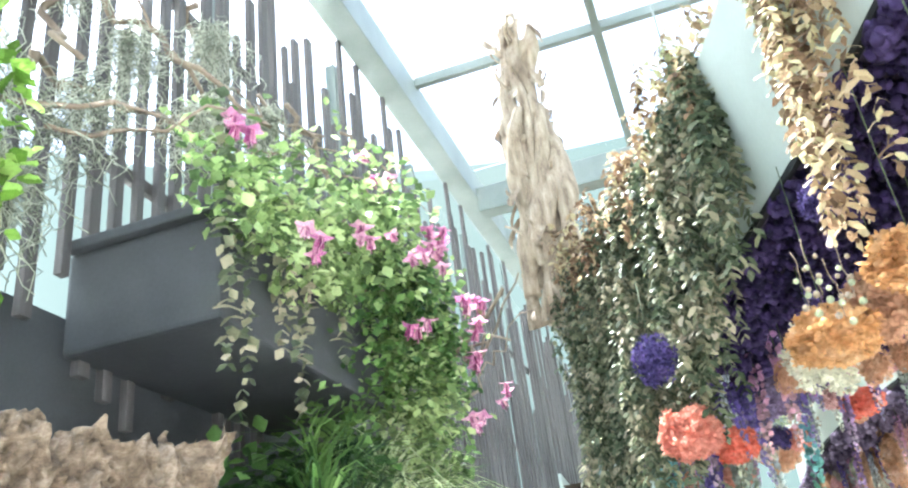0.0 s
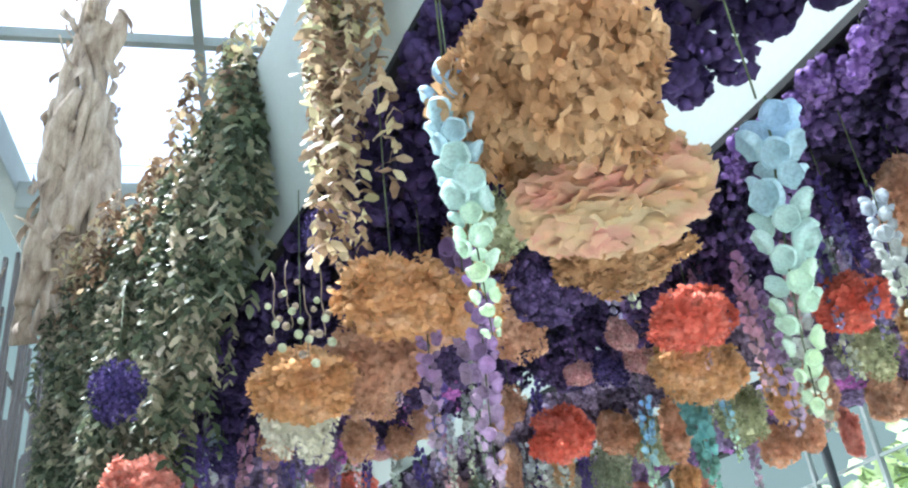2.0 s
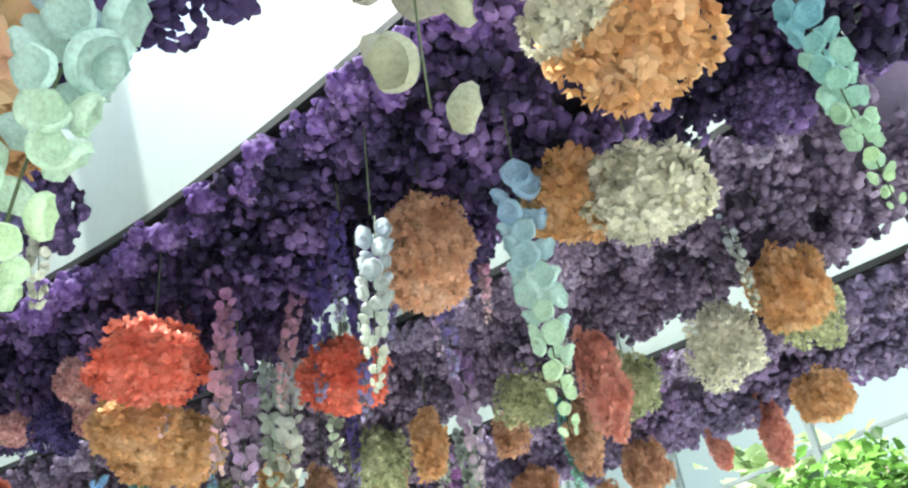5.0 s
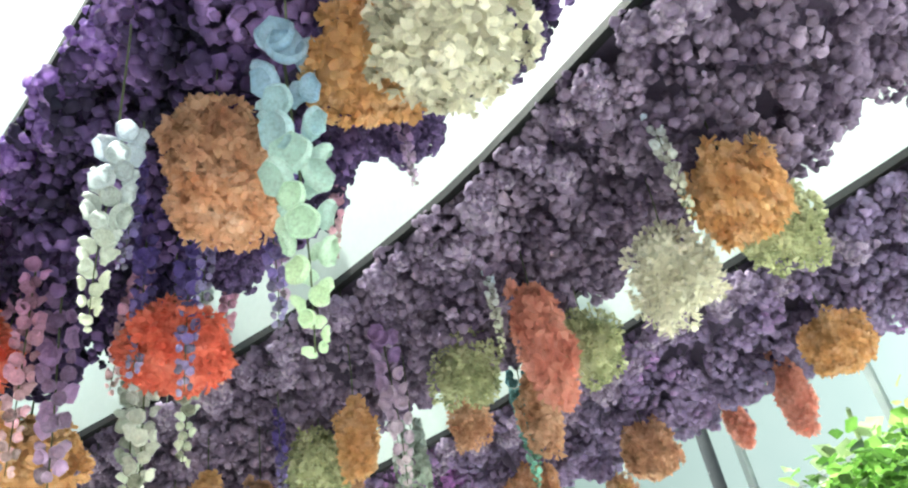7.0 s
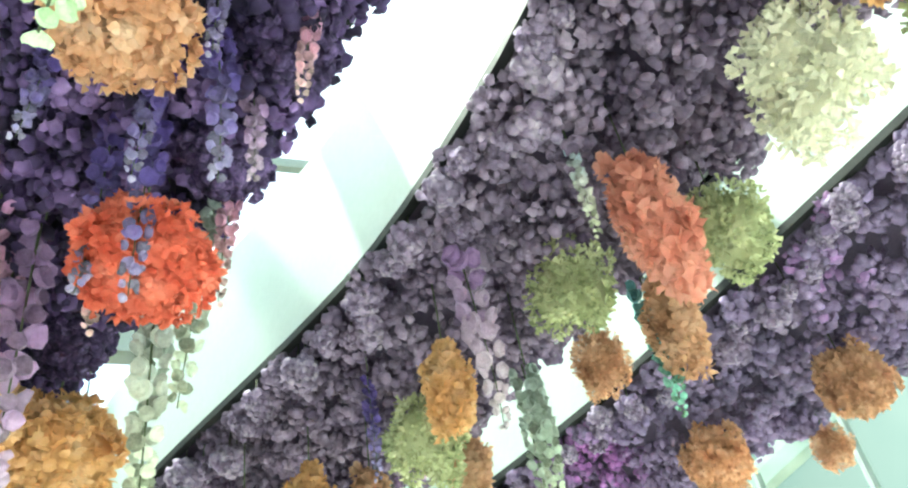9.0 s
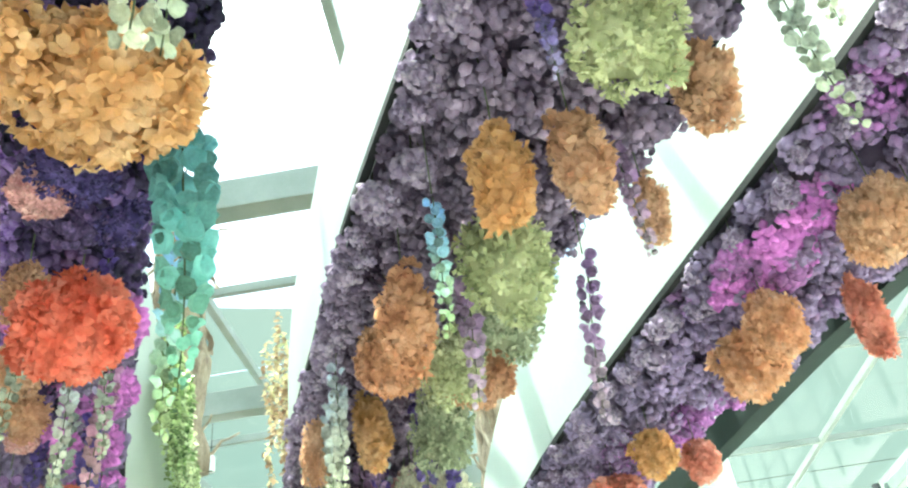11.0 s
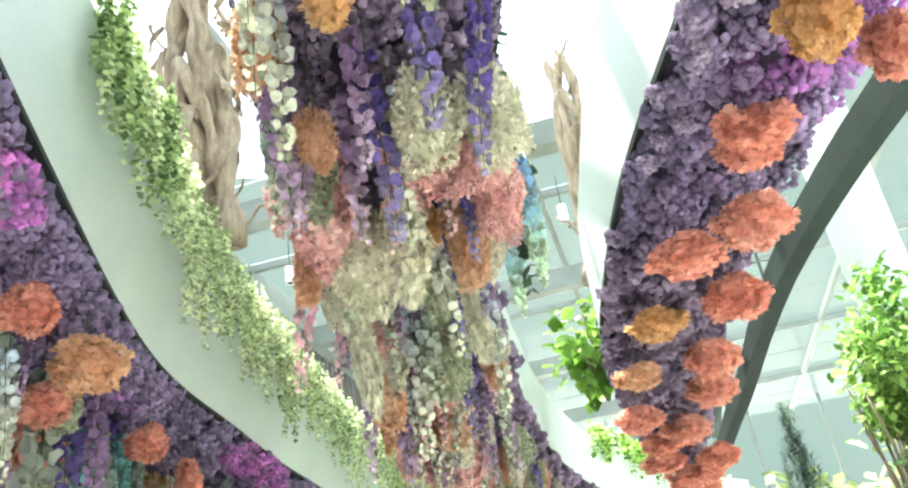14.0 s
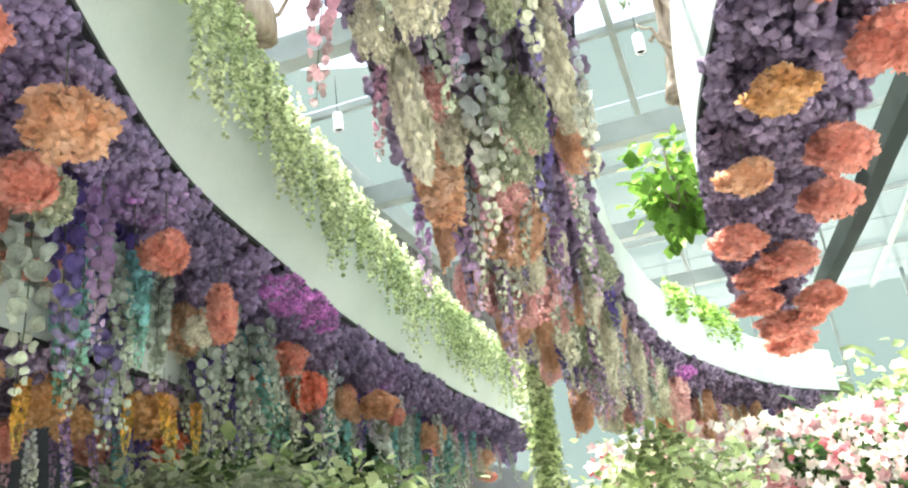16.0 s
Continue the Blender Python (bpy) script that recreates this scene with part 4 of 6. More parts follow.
carpet("D", "statice_magenta", "dense mauve and magenta dried flowers covering a planter's underside", 0.098, 0.0205, 0.25, 0.12, 0.6, seed=6)
carpet("D", "statice_mauve", "dense lilac dried flowers covering a planter's underside", 0.13, 0.03, 0.26, 0.6, 1, seed=7, count=19)
carpet("G", "statice_mauve", "dense lilac dried flowers covering a planter's underside", 0.14, 0.034, 0.18, 0, 1, seed=8, count=15, z=2.65)


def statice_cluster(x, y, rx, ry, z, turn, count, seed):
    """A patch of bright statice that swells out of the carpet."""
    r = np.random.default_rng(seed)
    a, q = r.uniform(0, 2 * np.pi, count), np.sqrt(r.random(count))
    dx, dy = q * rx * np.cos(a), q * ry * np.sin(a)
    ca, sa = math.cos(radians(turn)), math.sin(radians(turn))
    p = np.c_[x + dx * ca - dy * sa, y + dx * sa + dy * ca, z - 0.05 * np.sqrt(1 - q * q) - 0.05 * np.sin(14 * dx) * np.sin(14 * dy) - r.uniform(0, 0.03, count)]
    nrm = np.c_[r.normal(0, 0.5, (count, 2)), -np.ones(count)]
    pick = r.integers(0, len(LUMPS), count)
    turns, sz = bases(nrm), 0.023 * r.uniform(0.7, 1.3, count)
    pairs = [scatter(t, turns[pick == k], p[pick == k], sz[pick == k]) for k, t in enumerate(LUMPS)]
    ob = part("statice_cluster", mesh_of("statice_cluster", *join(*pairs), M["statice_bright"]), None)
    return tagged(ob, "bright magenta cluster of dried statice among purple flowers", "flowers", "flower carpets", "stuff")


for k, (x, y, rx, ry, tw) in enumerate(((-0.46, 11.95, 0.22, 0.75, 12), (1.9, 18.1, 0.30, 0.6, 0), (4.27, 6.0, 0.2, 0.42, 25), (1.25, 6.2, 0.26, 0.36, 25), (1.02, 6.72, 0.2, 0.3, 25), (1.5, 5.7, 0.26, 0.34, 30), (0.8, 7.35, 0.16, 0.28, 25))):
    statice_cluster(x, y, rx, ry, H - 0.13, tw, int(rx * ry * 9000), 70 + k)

# ---- hanging flowers, ribbon by ribbon ----
# A
hang("peony", "honey", 1.0, 2.12, 2.80, 0.225, squash=1.25)
hang("double_peony", "blush", 1.15, 2.28, 2.60, 0.21, squash=0.5)
hang("peony", "honey", 1.25, 2.50, 2.60, 0.16, squash=0.65)
hang("delphinium", "del_blue", 0.76, 2.14, 2.83, 0.60, tilt=(2, 2), single=True)
hang("larkspur", "del_mauve", 0.87, 2.5, 2.55, 0.55)
hang("delphinium", "del_blue", 1.38, 2.0, 2.68, 0.66, tilt=(0, 4), turn=-30, single=True)
hang("hydrangea", "amber", 0.75, 2.95, 2.68, 0.165, squash=0.75)
hang("hydrangea", "amber", 0.98, 3.02, 2.68, 0.11, squash=0.9)
hang("hydrangea", "amber", 0.52, 3.68, 2.68, 0.18, squash=0.75)
hang("hydrangea", "rust", 0.80, 3.75, 2.80, 0.17)
hang("astilbe", "indigo", 0.62, 3.45, 3.2, 0.10)
hang("astilbe", "indigo", -0.26, 4.64, 3.02, 0.14)
hang("hydrangea", "salmon", -0.17, 4.95, 2.66, 0.17)
hang("hydrangea", "coral", 0.05, 5.2, 2.6, 0.12)
hang("larkspur", "del_violet", 0.1, 5.1, 2.95, 0.45)
hang("astilbe", "cream", 0.55, 4.4, 2.8, 0.2)
hang("larkspur", "del_mauve", 0.95, 3.5, 3.05, 0.7)
hang("delphinium", "del_mauve", 1.05, 3.3, 3.1, 0.75)
# B
hang("hydrangea", "amber", 2.36, 1.95, 2.92, 0.16)
hang("hydrangea", "cream", 2.24, 1.95, 2.95, 0.12)
hang("hydrangea", "cream", 2.76, 2.26, 2.88, 0.15, squash=0.8)
hang("hydrangea", "amber", 2.70, 2.42, 2.95, 0.13)
hang("foxglove", "del_ash", 1.48, 1.60, 2.43, 0.42, turn=0, single=True)
hang("delphinium", "del_teal", 2.58, 1.69, 2.95, 0.52, tilt=(0, -6), turn=20, single=True)
hang("hydrangea", "rust", 2.52, 2.82, 3.0, 0.125)
hang("hydrangea", "peach", 2.55, 2.88, 2.93, 0.12)
hang("delphinium", "del_white", 2.30, 2.78, 2.98, 0.50, single=True)
hang("delphinium", "del_blue", 2.54, 2.47, 3.0, 0.70, single=True)
hang("larkspur", "del_violet", 2.72, 3.02, 3.2, 0.5)
hang("larkspur", "del_violet", 2.6, 3.28, 3.2, 0.55)
hang("hydrangea", "coral", 2.1, 3.70, 2.92, 0.17, squash=0.8)
hang("hydrangea", "amber", 2.18, 4.0, 2.84, 0.15, squash=0.8)
hang("hydrangea", "coral", 2.60, 3.39, 2.84, 0.14, squash=0.85)
hang("larkspur", "del_pink", 2.27, 3.56, 3.15, 0.6)
hang("larkspur", "del_mauve", 2.36, 3.62, 3.15, 0.75)
hang("hydrangea", "amber", 2.38, 4.18, 2.85, 0.18, squash=0.8)
hang("foxtail", "del_teal", 2.42, 4.47, 3.05, 0.75)
hang("hydrangea", "coral", 1.92, 4.97, 2.82, 0.16)
hang("larkspur", "del_blue", 2.3, 4.75, 2.95, 0.6)
hang("larkspur", "del_white", 2.62, 3.75, 3.2, 0.75)
for c, x, y, l_ in (("del_violet", 2.72, 2.86, 0.36), ("del_pink", 2.90, 2.98, 0.34), ("del_mauve", 2.80, 3.16, 0.40), ("del_violet", 2.62, 3.12, 0.44), ("del_violet", 2.52, 3.36, 0.52), ("del_pink", 2.78, 3.46, 0.42), ("del_sage", 2.74, 3.62, 0.62), ("del_violet", 2.42, 3.1, 0.4), ("del_mauve", 2.95, 2.72, 0.3)):
    hang("larkspur", c, x, y, 3.24, l_, tilt=(rs.uniform(-5, 5), rs.uniform(-5, 5)))
# C
hang("astilbe", "cream", 3.90, 2.80, 2.97, 0.18, squash=0.85, tilt=(15, -10))
hang("hydrangea", "amber", 3.90, 2.50, 3.05, 0.135, squash=1.35)
hang("astilbe", "moss_green", 4.28, 2.62, 3.12, 0.16)
hang("larkspur", "del_white", 3.72, 2.55, 3.36, 0.42)
hang("celosia", "salmon", 3.80, 3.32, 3.03, 0.20, squash=1.15, tilt=(6, -8))
hang("larkspur", "del_white", 3.66, 3.36, 3.33, 0.34)
hang("celosia", "rust", 3.98, 3.62, 2.94, 0.16)
hang("astilbe", "moss_green", 4.12, 3.42, 3.12, 0.15)
hang("astilbe", "moss_green", 3.76, 3.70, 3.12, 0.15)
hang("foxtail", "del_teal", 3.98, 3.68, 3.15, 0.48, tilt=(0, -6))
hang("delphinium", "del_mauve", 3.47, 3.78, 3.30, 0.60, single=True)
hang("celosia", "amber", 3.44, 4.02, 2.98, 0.16)
hang("astilbe", "moss_green", 3.50, 4.45, 3.05, 0.17)
hang("foxtail", "del_sage", 3.76, 4.14, 3.15, 0.5)
hang("larkspur", "del_violet", 3.29, 4.36, 3.25, 0.4)
hang("celosia", "amber", 3.15, 4.80, 2.98, 0.18)
hang("celosia", "rust", 3.36, 4.75, 2.95, 0.17)
hang("larkspur", "del_blue", 2.95, 5.05, 3.15, 0.5)
hang("celosia", "peach", 2.80, 5.42, 2.96, 0.19)
hang("astilbe", "moss_green", 3.15, 5.25, 2.98, 0.19)
hang("hydrangea", "peach", 2.66, 5.97, 3.1, 0.13, squash=1.3)
hang("hydrangea", "rust", 3.00, 6.18, 3.1, 0.14, squash=1.2)
hang("astilbe", "sage", 3.13, 5.78, 3.1, 0.17)
hang("celosia", "amber", 2.47, 6.58, 3.1, 0.18)
hang("astilbe", "sage", 2.80, 6.45, 3.0, 0.17, squash=1.2)
hang("astilbe", "pink", 2.5, 7.38, 3.0, 0.2, squash=0.8)
hang("larkspur", "del_white", 2.27, 6.70, 3.28, 0.65)
hang("larkspur", "del_white", 2.38, 6.30, 3.3, 0.6)
hang("larkspur", "del_violet", 2.56, 7.67, 3.2, 0.5)
hang("astilbe", "cream", 2.04, 7.86, 2.96, 0.2)
hang("hydrangea", "amber", 2.25, 7.95, 3.05, 0.13, squash=1.3)
hang("celosia", "pink", 2.05, 7.55, 3.0, 0.24)
hang("celosia", "peach", 1.55, 9.65, 3.0, 0.24)
hang("astilbe", "sage", 1.95, 9.45, 3.05, 0.2, squash=1.5)
hang("hydrangea", "rust", 1.70, 10.5, 2.97, 0.17, squash=1.2)
hang("hydrangea", "pink", 1.38, 11.6, 2.95, 0.26)
hang("foxtail", "del_blue", 2.73, 7.93, 3.25, 0.6)
hang("foxtail", "del_blue", 2.62, 8.3, 3.25, 0.55)
hang("delphinium", "del_white", 2.32, 6.5, 3.3, 0.6)
# D
for c, x, y, z, s, q in (("peach", 4.83, 4.76, 3.15, 0.15, 1.2), ("rust", 4.45, 5.5, 3.1, 0.14, 1.2), ("amber", 5.11, 3.07, 3.1, 0.15, 1.1), ("rust", 5.02, 4.1, 3.1, 0.14, 1.3),
                         ("peach", 4.44, 5.6, 3.12, 0.12, 1.5), ("salmon", 4.63, 5.58, 3.12, 0.1, 1.5), ("peach", 4.19, 6.15, 3.08, 0.13, 1.4), ("peach", 4.17, 6.51, 3.1, 0.17, 1.1),
                         ("amber", 3.81, 7.37, 3.08, 0.14, 1.2), ("salmon", 4.09, 7.66, 3.1, 0.13, 1.2), ("salmon", 3.64, 8.0, 3.1, 0.19, 0.8), ("salmon", 3.33, 8.9, 3.05, 0.22, 0.55),
                         ("salmon", 3.65, 8.62, 3.02, 0.2, 0.75), ("salmon", 3.59, 9.6, 3.05, 0.22, 0.7), ("amber", 3.17, 9.9, 3.1, 0.2, 0.6), ("salmon", 3.45, 10.66, 3.05, 0.21, 0.8),
                         ("peach", 2.98, 10.8, 3.08, 0.19, 0.6), ("salmon", 3.44, 11.43, 3.05, 0.22, 0.7), ("salmon", 2.9, 11.88, 3.05, 0.22, 0.65), ("salmon", 3.22, 12.55, 3.05, 0.25, 0.65),
                         ("salmon", 2.98, 13.5, 3.0, 0.26, 0.5), ("salmon", 3.2, 14.6, 3.0, 0.28, 0.6), ("salmon", 3.25, 15.2, 2.95, 0.3, 0.55), ("salmon", 3.5, 13.7, 3.0, 0.25, 0.6),
                         ("salmon", 3.0, 12.8, 3.02, 0.2, 0.6), ("salmon", 3.38, 14.0, 2.92, 0.24, 0.5)):
    hang("hydrangea", c, x, y, z, s * (0.82 if y > 7 else 0.9), squash=q)
# E, the far half of B
for n_, c, x, y, z, s, q in (("hydrangea", "coral", 1.0, 6.85, 3.05, 0.19, 0.75), ("hydrangea", "salmon", 0.6, 7.8, 3.05, 0.16, 0.9), ("hydrangea", "peach", 0.42, 8.43, 3.03, 0.22, 0.85),
                             ("hydrangea", "salmon", 0.06, 8.58, 2.95, 0.19, 0.8), ("hydrangea", "salmon", -0.45, 9.2, 2.92, 0.18, 0.8), ("hydrangea", "salmon", -0.05, 9.68, 3.0, 0.16, 1.0),
                             ("hydrangea", "coral", -0.7, 10.1, 2.95, 0.16, 1.1), ("celosia", "salmon", -0.35, 10.65, 2.95, 0.25, 1.0), ("hydrangea", "coral", -1.2, 12.4, 2.9, 0.2, 1.0),
                             ("hydrangea", "coral", -1.0, 13.0, 2.9, 0.22, 1.1), ("hydrangea", "peach", -0.85, 14.2, 2.9, 0.24, 0.8), ("hydrangea", "salmon", -0.75, 12.2, 3.0, 0.18, 1.0)):
    hang(n_, c, x, y, z, s * 0.8, squash=q)
for n_, c, x, y, z, s in (("delphinium", "del_mauve", -0.06, 9.2, 3.2, 0.8), ("foxtail", "del_teal", -0.3, 9.75, 3.1, 0.7), ("delphinium", "del_teal", 0.62, 7.3, 3.1, 0.7),
                          ("delphinium", "del_white", 0.35, 8.0, 3.0, 0.6), ("delphinium", "del_mauve", 0.85, 6.5, 3.15, 0.5), ("delphinium", "del_violet", 1.05, 6.35, 3.2, 0.4)):
    hang(n_, c, x, y, z, s)


def fill(key, count, lo, hi, menu, zs, seed, gap=0.13, w0=0.1, w1=0.9, hz=H, sq=(0.8, 1.2)):
    """Hangs further bunches at random between those placed by hand."""
    r = random.Random(seed)
    a, b, na, nb = RIBBON[key]
    made = tries = 0
    while made < count and tries < count * 30:
        tries += 1
        u = r.uniform(lo, hi) * (len(a) - 1)
        i = int(u)
        w = r.uniform(w0, w1)
        x, y = a[i] + (b[i] - a[i]) * w
        if any((x - p[0]) ** 2 + (y - p[1]) ** 2 < gap * gap for p in PLACED):
            continue
        n_, c, s0, s1 = r.choice(menu)
        spikey = n_ in SPIKES_
        z = hz - r.uniform(0.14, 0.3) if spikey else r.uniform(*zs)
        hang(n_, c, float(x), float(y), z, r.uniform(s0, s1), squash=1.0 if spikey else r.uniform(*sq), tilt=(r.uniform(-6, 6), r.uniform(-6, 6)), top=hz + 0.004)
        made += 1


SPIKES = [("larkspur", c, 0.4, 0.75) for c in ("del_violet", "del_mauve", "del_white", "del_sage", "del_pink")]
fill("A", 30, 0.52, 0.98, SPIKES + [("hydrangea", "peach", 0.1, 0.15), ("astilbe", "indigo", 0.1, 0.16), ("astilbe", "rust", 0.1, 0.16), ("astilbe", "moss_green", 0.1, 0.16), ("larkspur", "del_violet", 0.5, 0.8)], (2.85, 3.15), 11, 0.16, 0.3, 0.95)
fill("B", 26, 0.18, 0.37, SPIKES + [("astilbe", "rust", 0.08, 0.13), ("hydrangea", "pink", 0.06, 0.1), ("astilbe", "indigo", 0.1, 0.14)], (3.0, 3.15), 12, 0.15, 0.15, 0.9)
fill("B", 110, 0.37, 0.95, SPIKES + [("delphinium", "del_sage", 0.6, 0.9), ("delphinium", "del_teal", 0.5, 0.8), ("astilbe", "sage", 0.12, 0.2), ("astilbe", "cream", 0.12, 0.18), ("hydrangea", "salmon", 0.09, 0.13), ("astilbe", "rust", 0.12, 0.18)], (2.8, 3.05), 13, 0.19, 0.0, 0.75)
fill("B", 120, 0.40, 0.85, [(n_, k, 0.75, 1.15) for n_ in ("delphinium", "foxtail", "larkspur") for k in ("del_sage", "del_white", "del_mauve", "del_violet", "del_teal", "del_sage")], (2.8, 3.0), 33, 0.10, 0.0, 0.62)
fill("C", 14, 0.14, 0.3, SPIKES + [("astilbe", "moss_green", 0.1, 0.15), ("celosia", "rust", 0.12, 0.17), ("astilbe", "rust", 0.1, 0.13)], (3.0, 3.15), 14, 0.24, 0.3, 0.9)
fill("C", 170, 0.28, 0.68, SPIKES + [("larkspur", "del_white", 0.5, 0.9), ("astilbe", "sage", 0.09, 0.14), ("astilbe", "sage", 0.08, 0.12), ("astilbe", "cream", 0.10, 0.15), ("astilbe", "cream", 0.08, 0.12), ("astilbe", "pink", 0.09, 0.13), ("celosia", "cream", 0.14, 0.2), ("celosia", "rust", 0.12, 0.17), ("astilbe", "rust", 0.08, 0.12), ("astilbe", "pink", 0.08, 0.12), ("larkspur", "del_sage", 0.5, 0.9), ("larkspur", "del_mauve", 0.5, 0.9)], (2.85, 3.15), 15, 0.125, 0.05, 0.95, sq=(1.2, 2.0))
fill("C", 60, 0.64, 0.98, SPIKES + [("astilbe", "pink", 0.2, 0.28), ("celosia", "peach", 0.22, 0.3), ("astilbe", "cream", 0.18, 0.26), ("celosia", "rust", 0.22, 0.3)], (2.8, 3.05), 16, 0.22, 0.02, 0.7, sq=(1.0, 1.7))
fill("D", 8, 0.2, 0.42, [("hydrangea", "peach", 0.1, 0.14), ("astilbe", "rust", 0.1, 0.14), ("celosia", "salmon", 0.13, 0.18)], (3.08, 3.2), 17, 0.4, 0.35, 0.8)
def edge_heads(key, colour, count, lo, hi, seed, w1=0.22):
    """Single statice heads that swell out along a ribbon's sunny edge; statice_head has the sun put into its colour."""
    r = random.Random(seed)
    a, b, na, nb = RIBBON[key]
    for k in range(count):
        u = (lo + (hi - lo) * (k + r.uniform(-0.6, 0.6)) / count) * (len(a) - 1)
        i = min(max(int(u), 0), len(a) - 2)
        w = r.uniform(0.005, w1) ** 1.3
        x, y = (a[i] + (a[i + 1] - a[i]) * (u - i)) * (1 - w) + (b[i] + (b[i + 1] - b[i]) * (u - i)) * w
        hang("statice_head", colour, float(x), float(y), H - r.uniform(0.06, 0.13) - 0.35 * w, r.uniform(0.04, 0.075), tilt=(r.uniform(-40, 40), r.uniform(-40, 40)))


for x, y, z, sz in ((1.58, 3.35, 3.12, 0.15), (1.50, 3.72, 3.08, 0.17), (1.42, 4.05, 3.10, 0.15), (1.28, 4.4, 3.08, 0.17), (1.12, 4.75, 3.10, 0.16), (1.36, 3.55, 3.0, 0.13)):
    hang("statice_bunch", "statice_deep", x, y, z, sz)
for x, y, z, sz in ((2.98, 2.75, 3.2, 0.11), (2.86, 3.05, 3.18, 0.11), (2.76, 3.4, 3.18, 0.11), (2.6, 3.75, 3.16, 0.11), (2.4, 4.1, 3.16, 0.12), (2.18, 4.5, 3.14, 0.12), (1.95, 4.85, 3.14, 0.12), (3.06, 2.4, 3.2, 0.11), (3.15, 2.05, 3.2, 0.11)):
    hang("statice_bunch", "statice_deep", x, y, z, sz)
# B's edge heads: sunlight painted as a brighter purple than the carpet
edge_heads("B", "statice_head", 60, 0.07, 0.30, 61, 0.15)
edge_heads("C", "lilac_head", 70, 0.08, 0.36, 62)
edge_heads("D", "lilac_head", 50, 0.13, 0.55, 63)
GOLD = ((-1.15, 9.55, 0.5), (-1.0, 9.7, 0.45), (-0.8, 11.0, 0.4), (-0.86, 10.8, 0.45), (-0.95, 10.5, 0.4), (-0.75, 10.6, 0.35))
fill("G", 16, 0.05, 0.95, SPIKES + [("hydrangea", "salmon", 0.12, 0.16), ("hydrangea", "amber", 0.12, 0.16), ("astilbe", "moss_green", 0.12, 0.18)], (2.2, 2.4), 19, 0.2, hz=2.65)

for n_, col_, x, y, z, s in (("hydrangea", "amber", -0.98, 10.75, 2.42, 0.17), ("hydrangea", "amber", -1.2, 10.3, 2.35, 0.13), ("astilbe", "amber_", -1.05, 9.9, 2.4, 0.16), ("hydrangea", "peach", -0.95, 9.3, 2.42, 0.15), ("celosia", "amber", -0.92, 9.0, 2.35, 0.26), ("hydrangea", "coral", -1.3, 11.3, 2.3, 0.15)):
    hang(n_, col_.replace("_", ""), x, y, z, s, top=2.654)
for x, y, l_ in GOLD:
    hang("foxtail", "del_gold", x, y, 2.5, l_, top=2.654)
fill("G", 30, 0.0, 1.0, [("larkspur", k, 0.4, 0.7) for k in ("del_sage", "del_white", "del_mauve", "del_teal", "del_violet")], (2.2, 2.4), 35, 0.08, 0.05, 0.95, hz=2.65)


# ---- trailing plants ----
def trail(starts, lengths, leaf, step, seed, spread=0.02, lean=None, template=None, down=0.5):
    """Strings of leaves that hang from start places; a pair of leaves at each step."""
    r = np.random.default_rng(seed)
    template = LEAF if template is None else template
    places, ways, sizes = [], [], []
    for p0, ln in zip(starts, lengths):
        k = max(int(ln / step), 2)
        wig = np.cumsum(r.normal(0, spread * 0.35, (k, 2)), axis=0)
        p = np.asarray(p0) + np.c_[wig, -np.arange(k) * step]
        a = r.uniform(0, 2 * np.pi, k)
        for sgn in (0, np.pi):
            places.append(p)
            ways.append(np.stack([np.cos(a + sgn), np.sin(a + sgn), -2 * down * r.random(k)], axis=1))
            sizes.append(leaf * r.uniform(0.6, 1.3, k))
    p, t, s = np.concatenate(places), unit(np.concatenate(ways)), np.concatenate(sizes)
    x = unit(np.cross(t, np.array([0, 0, 1.0]) + r.normal(0, 0.35, t.shape)))
    return scatter(template, np.stack([x, t, np.cross(x, t)], axis=2), p, s)


def along_edge(key, side, count, lo, hi, out, z, seed, jitter=0.03, dz=0.05, lean=0.0):
    r = np.random.default_rng(seed)
    a, b, na, nb = RIBBON[key]
    c, nn = (a, na) if side == 0 else (b, nb)
    u = np.sort(r.uniform(lo, hi, count)) * (len(c) - 1)
    i = np.arange(len(c))
    if lean:
        out = out + np.interp(u, i, lean_out(c, lean))
    xy = np.stack([np.interp(u, i, c[:, k]) + np.interp(u, i, nn[:, k]) * (out + r.normal(0, jitter, count)) for k in range(2)], axis=1)
    return np.c_[xy, z + r.uniform(-dz, dz, count)], u / (len(c) - 1)


def wander(p0, p1, steps, amount, seed):
    r = np.random.default_rng(seed)
    t = np.linspace(0, 1, steps)[:, None]
    base = np.asarray(p0) * (1 - t) + np.asarray(p1) * t
    w = np.cumsum(r.normal(0, 1, (steps, 3)), axis=0)
    w -= w[-1] * t
    w -= w[0] * (1 - t)
    return base + amount * w / math.sqrt(steps)


def greenery(name, geo, material, label, category, kind_="stuff"):
    v, f = geo
    return tagged(part(name, mesh_of(name, v, f if isinstance(f, list) else [f], M[material]), None), label, category, kind=kind_)


rv = np.random.default_rng(5)
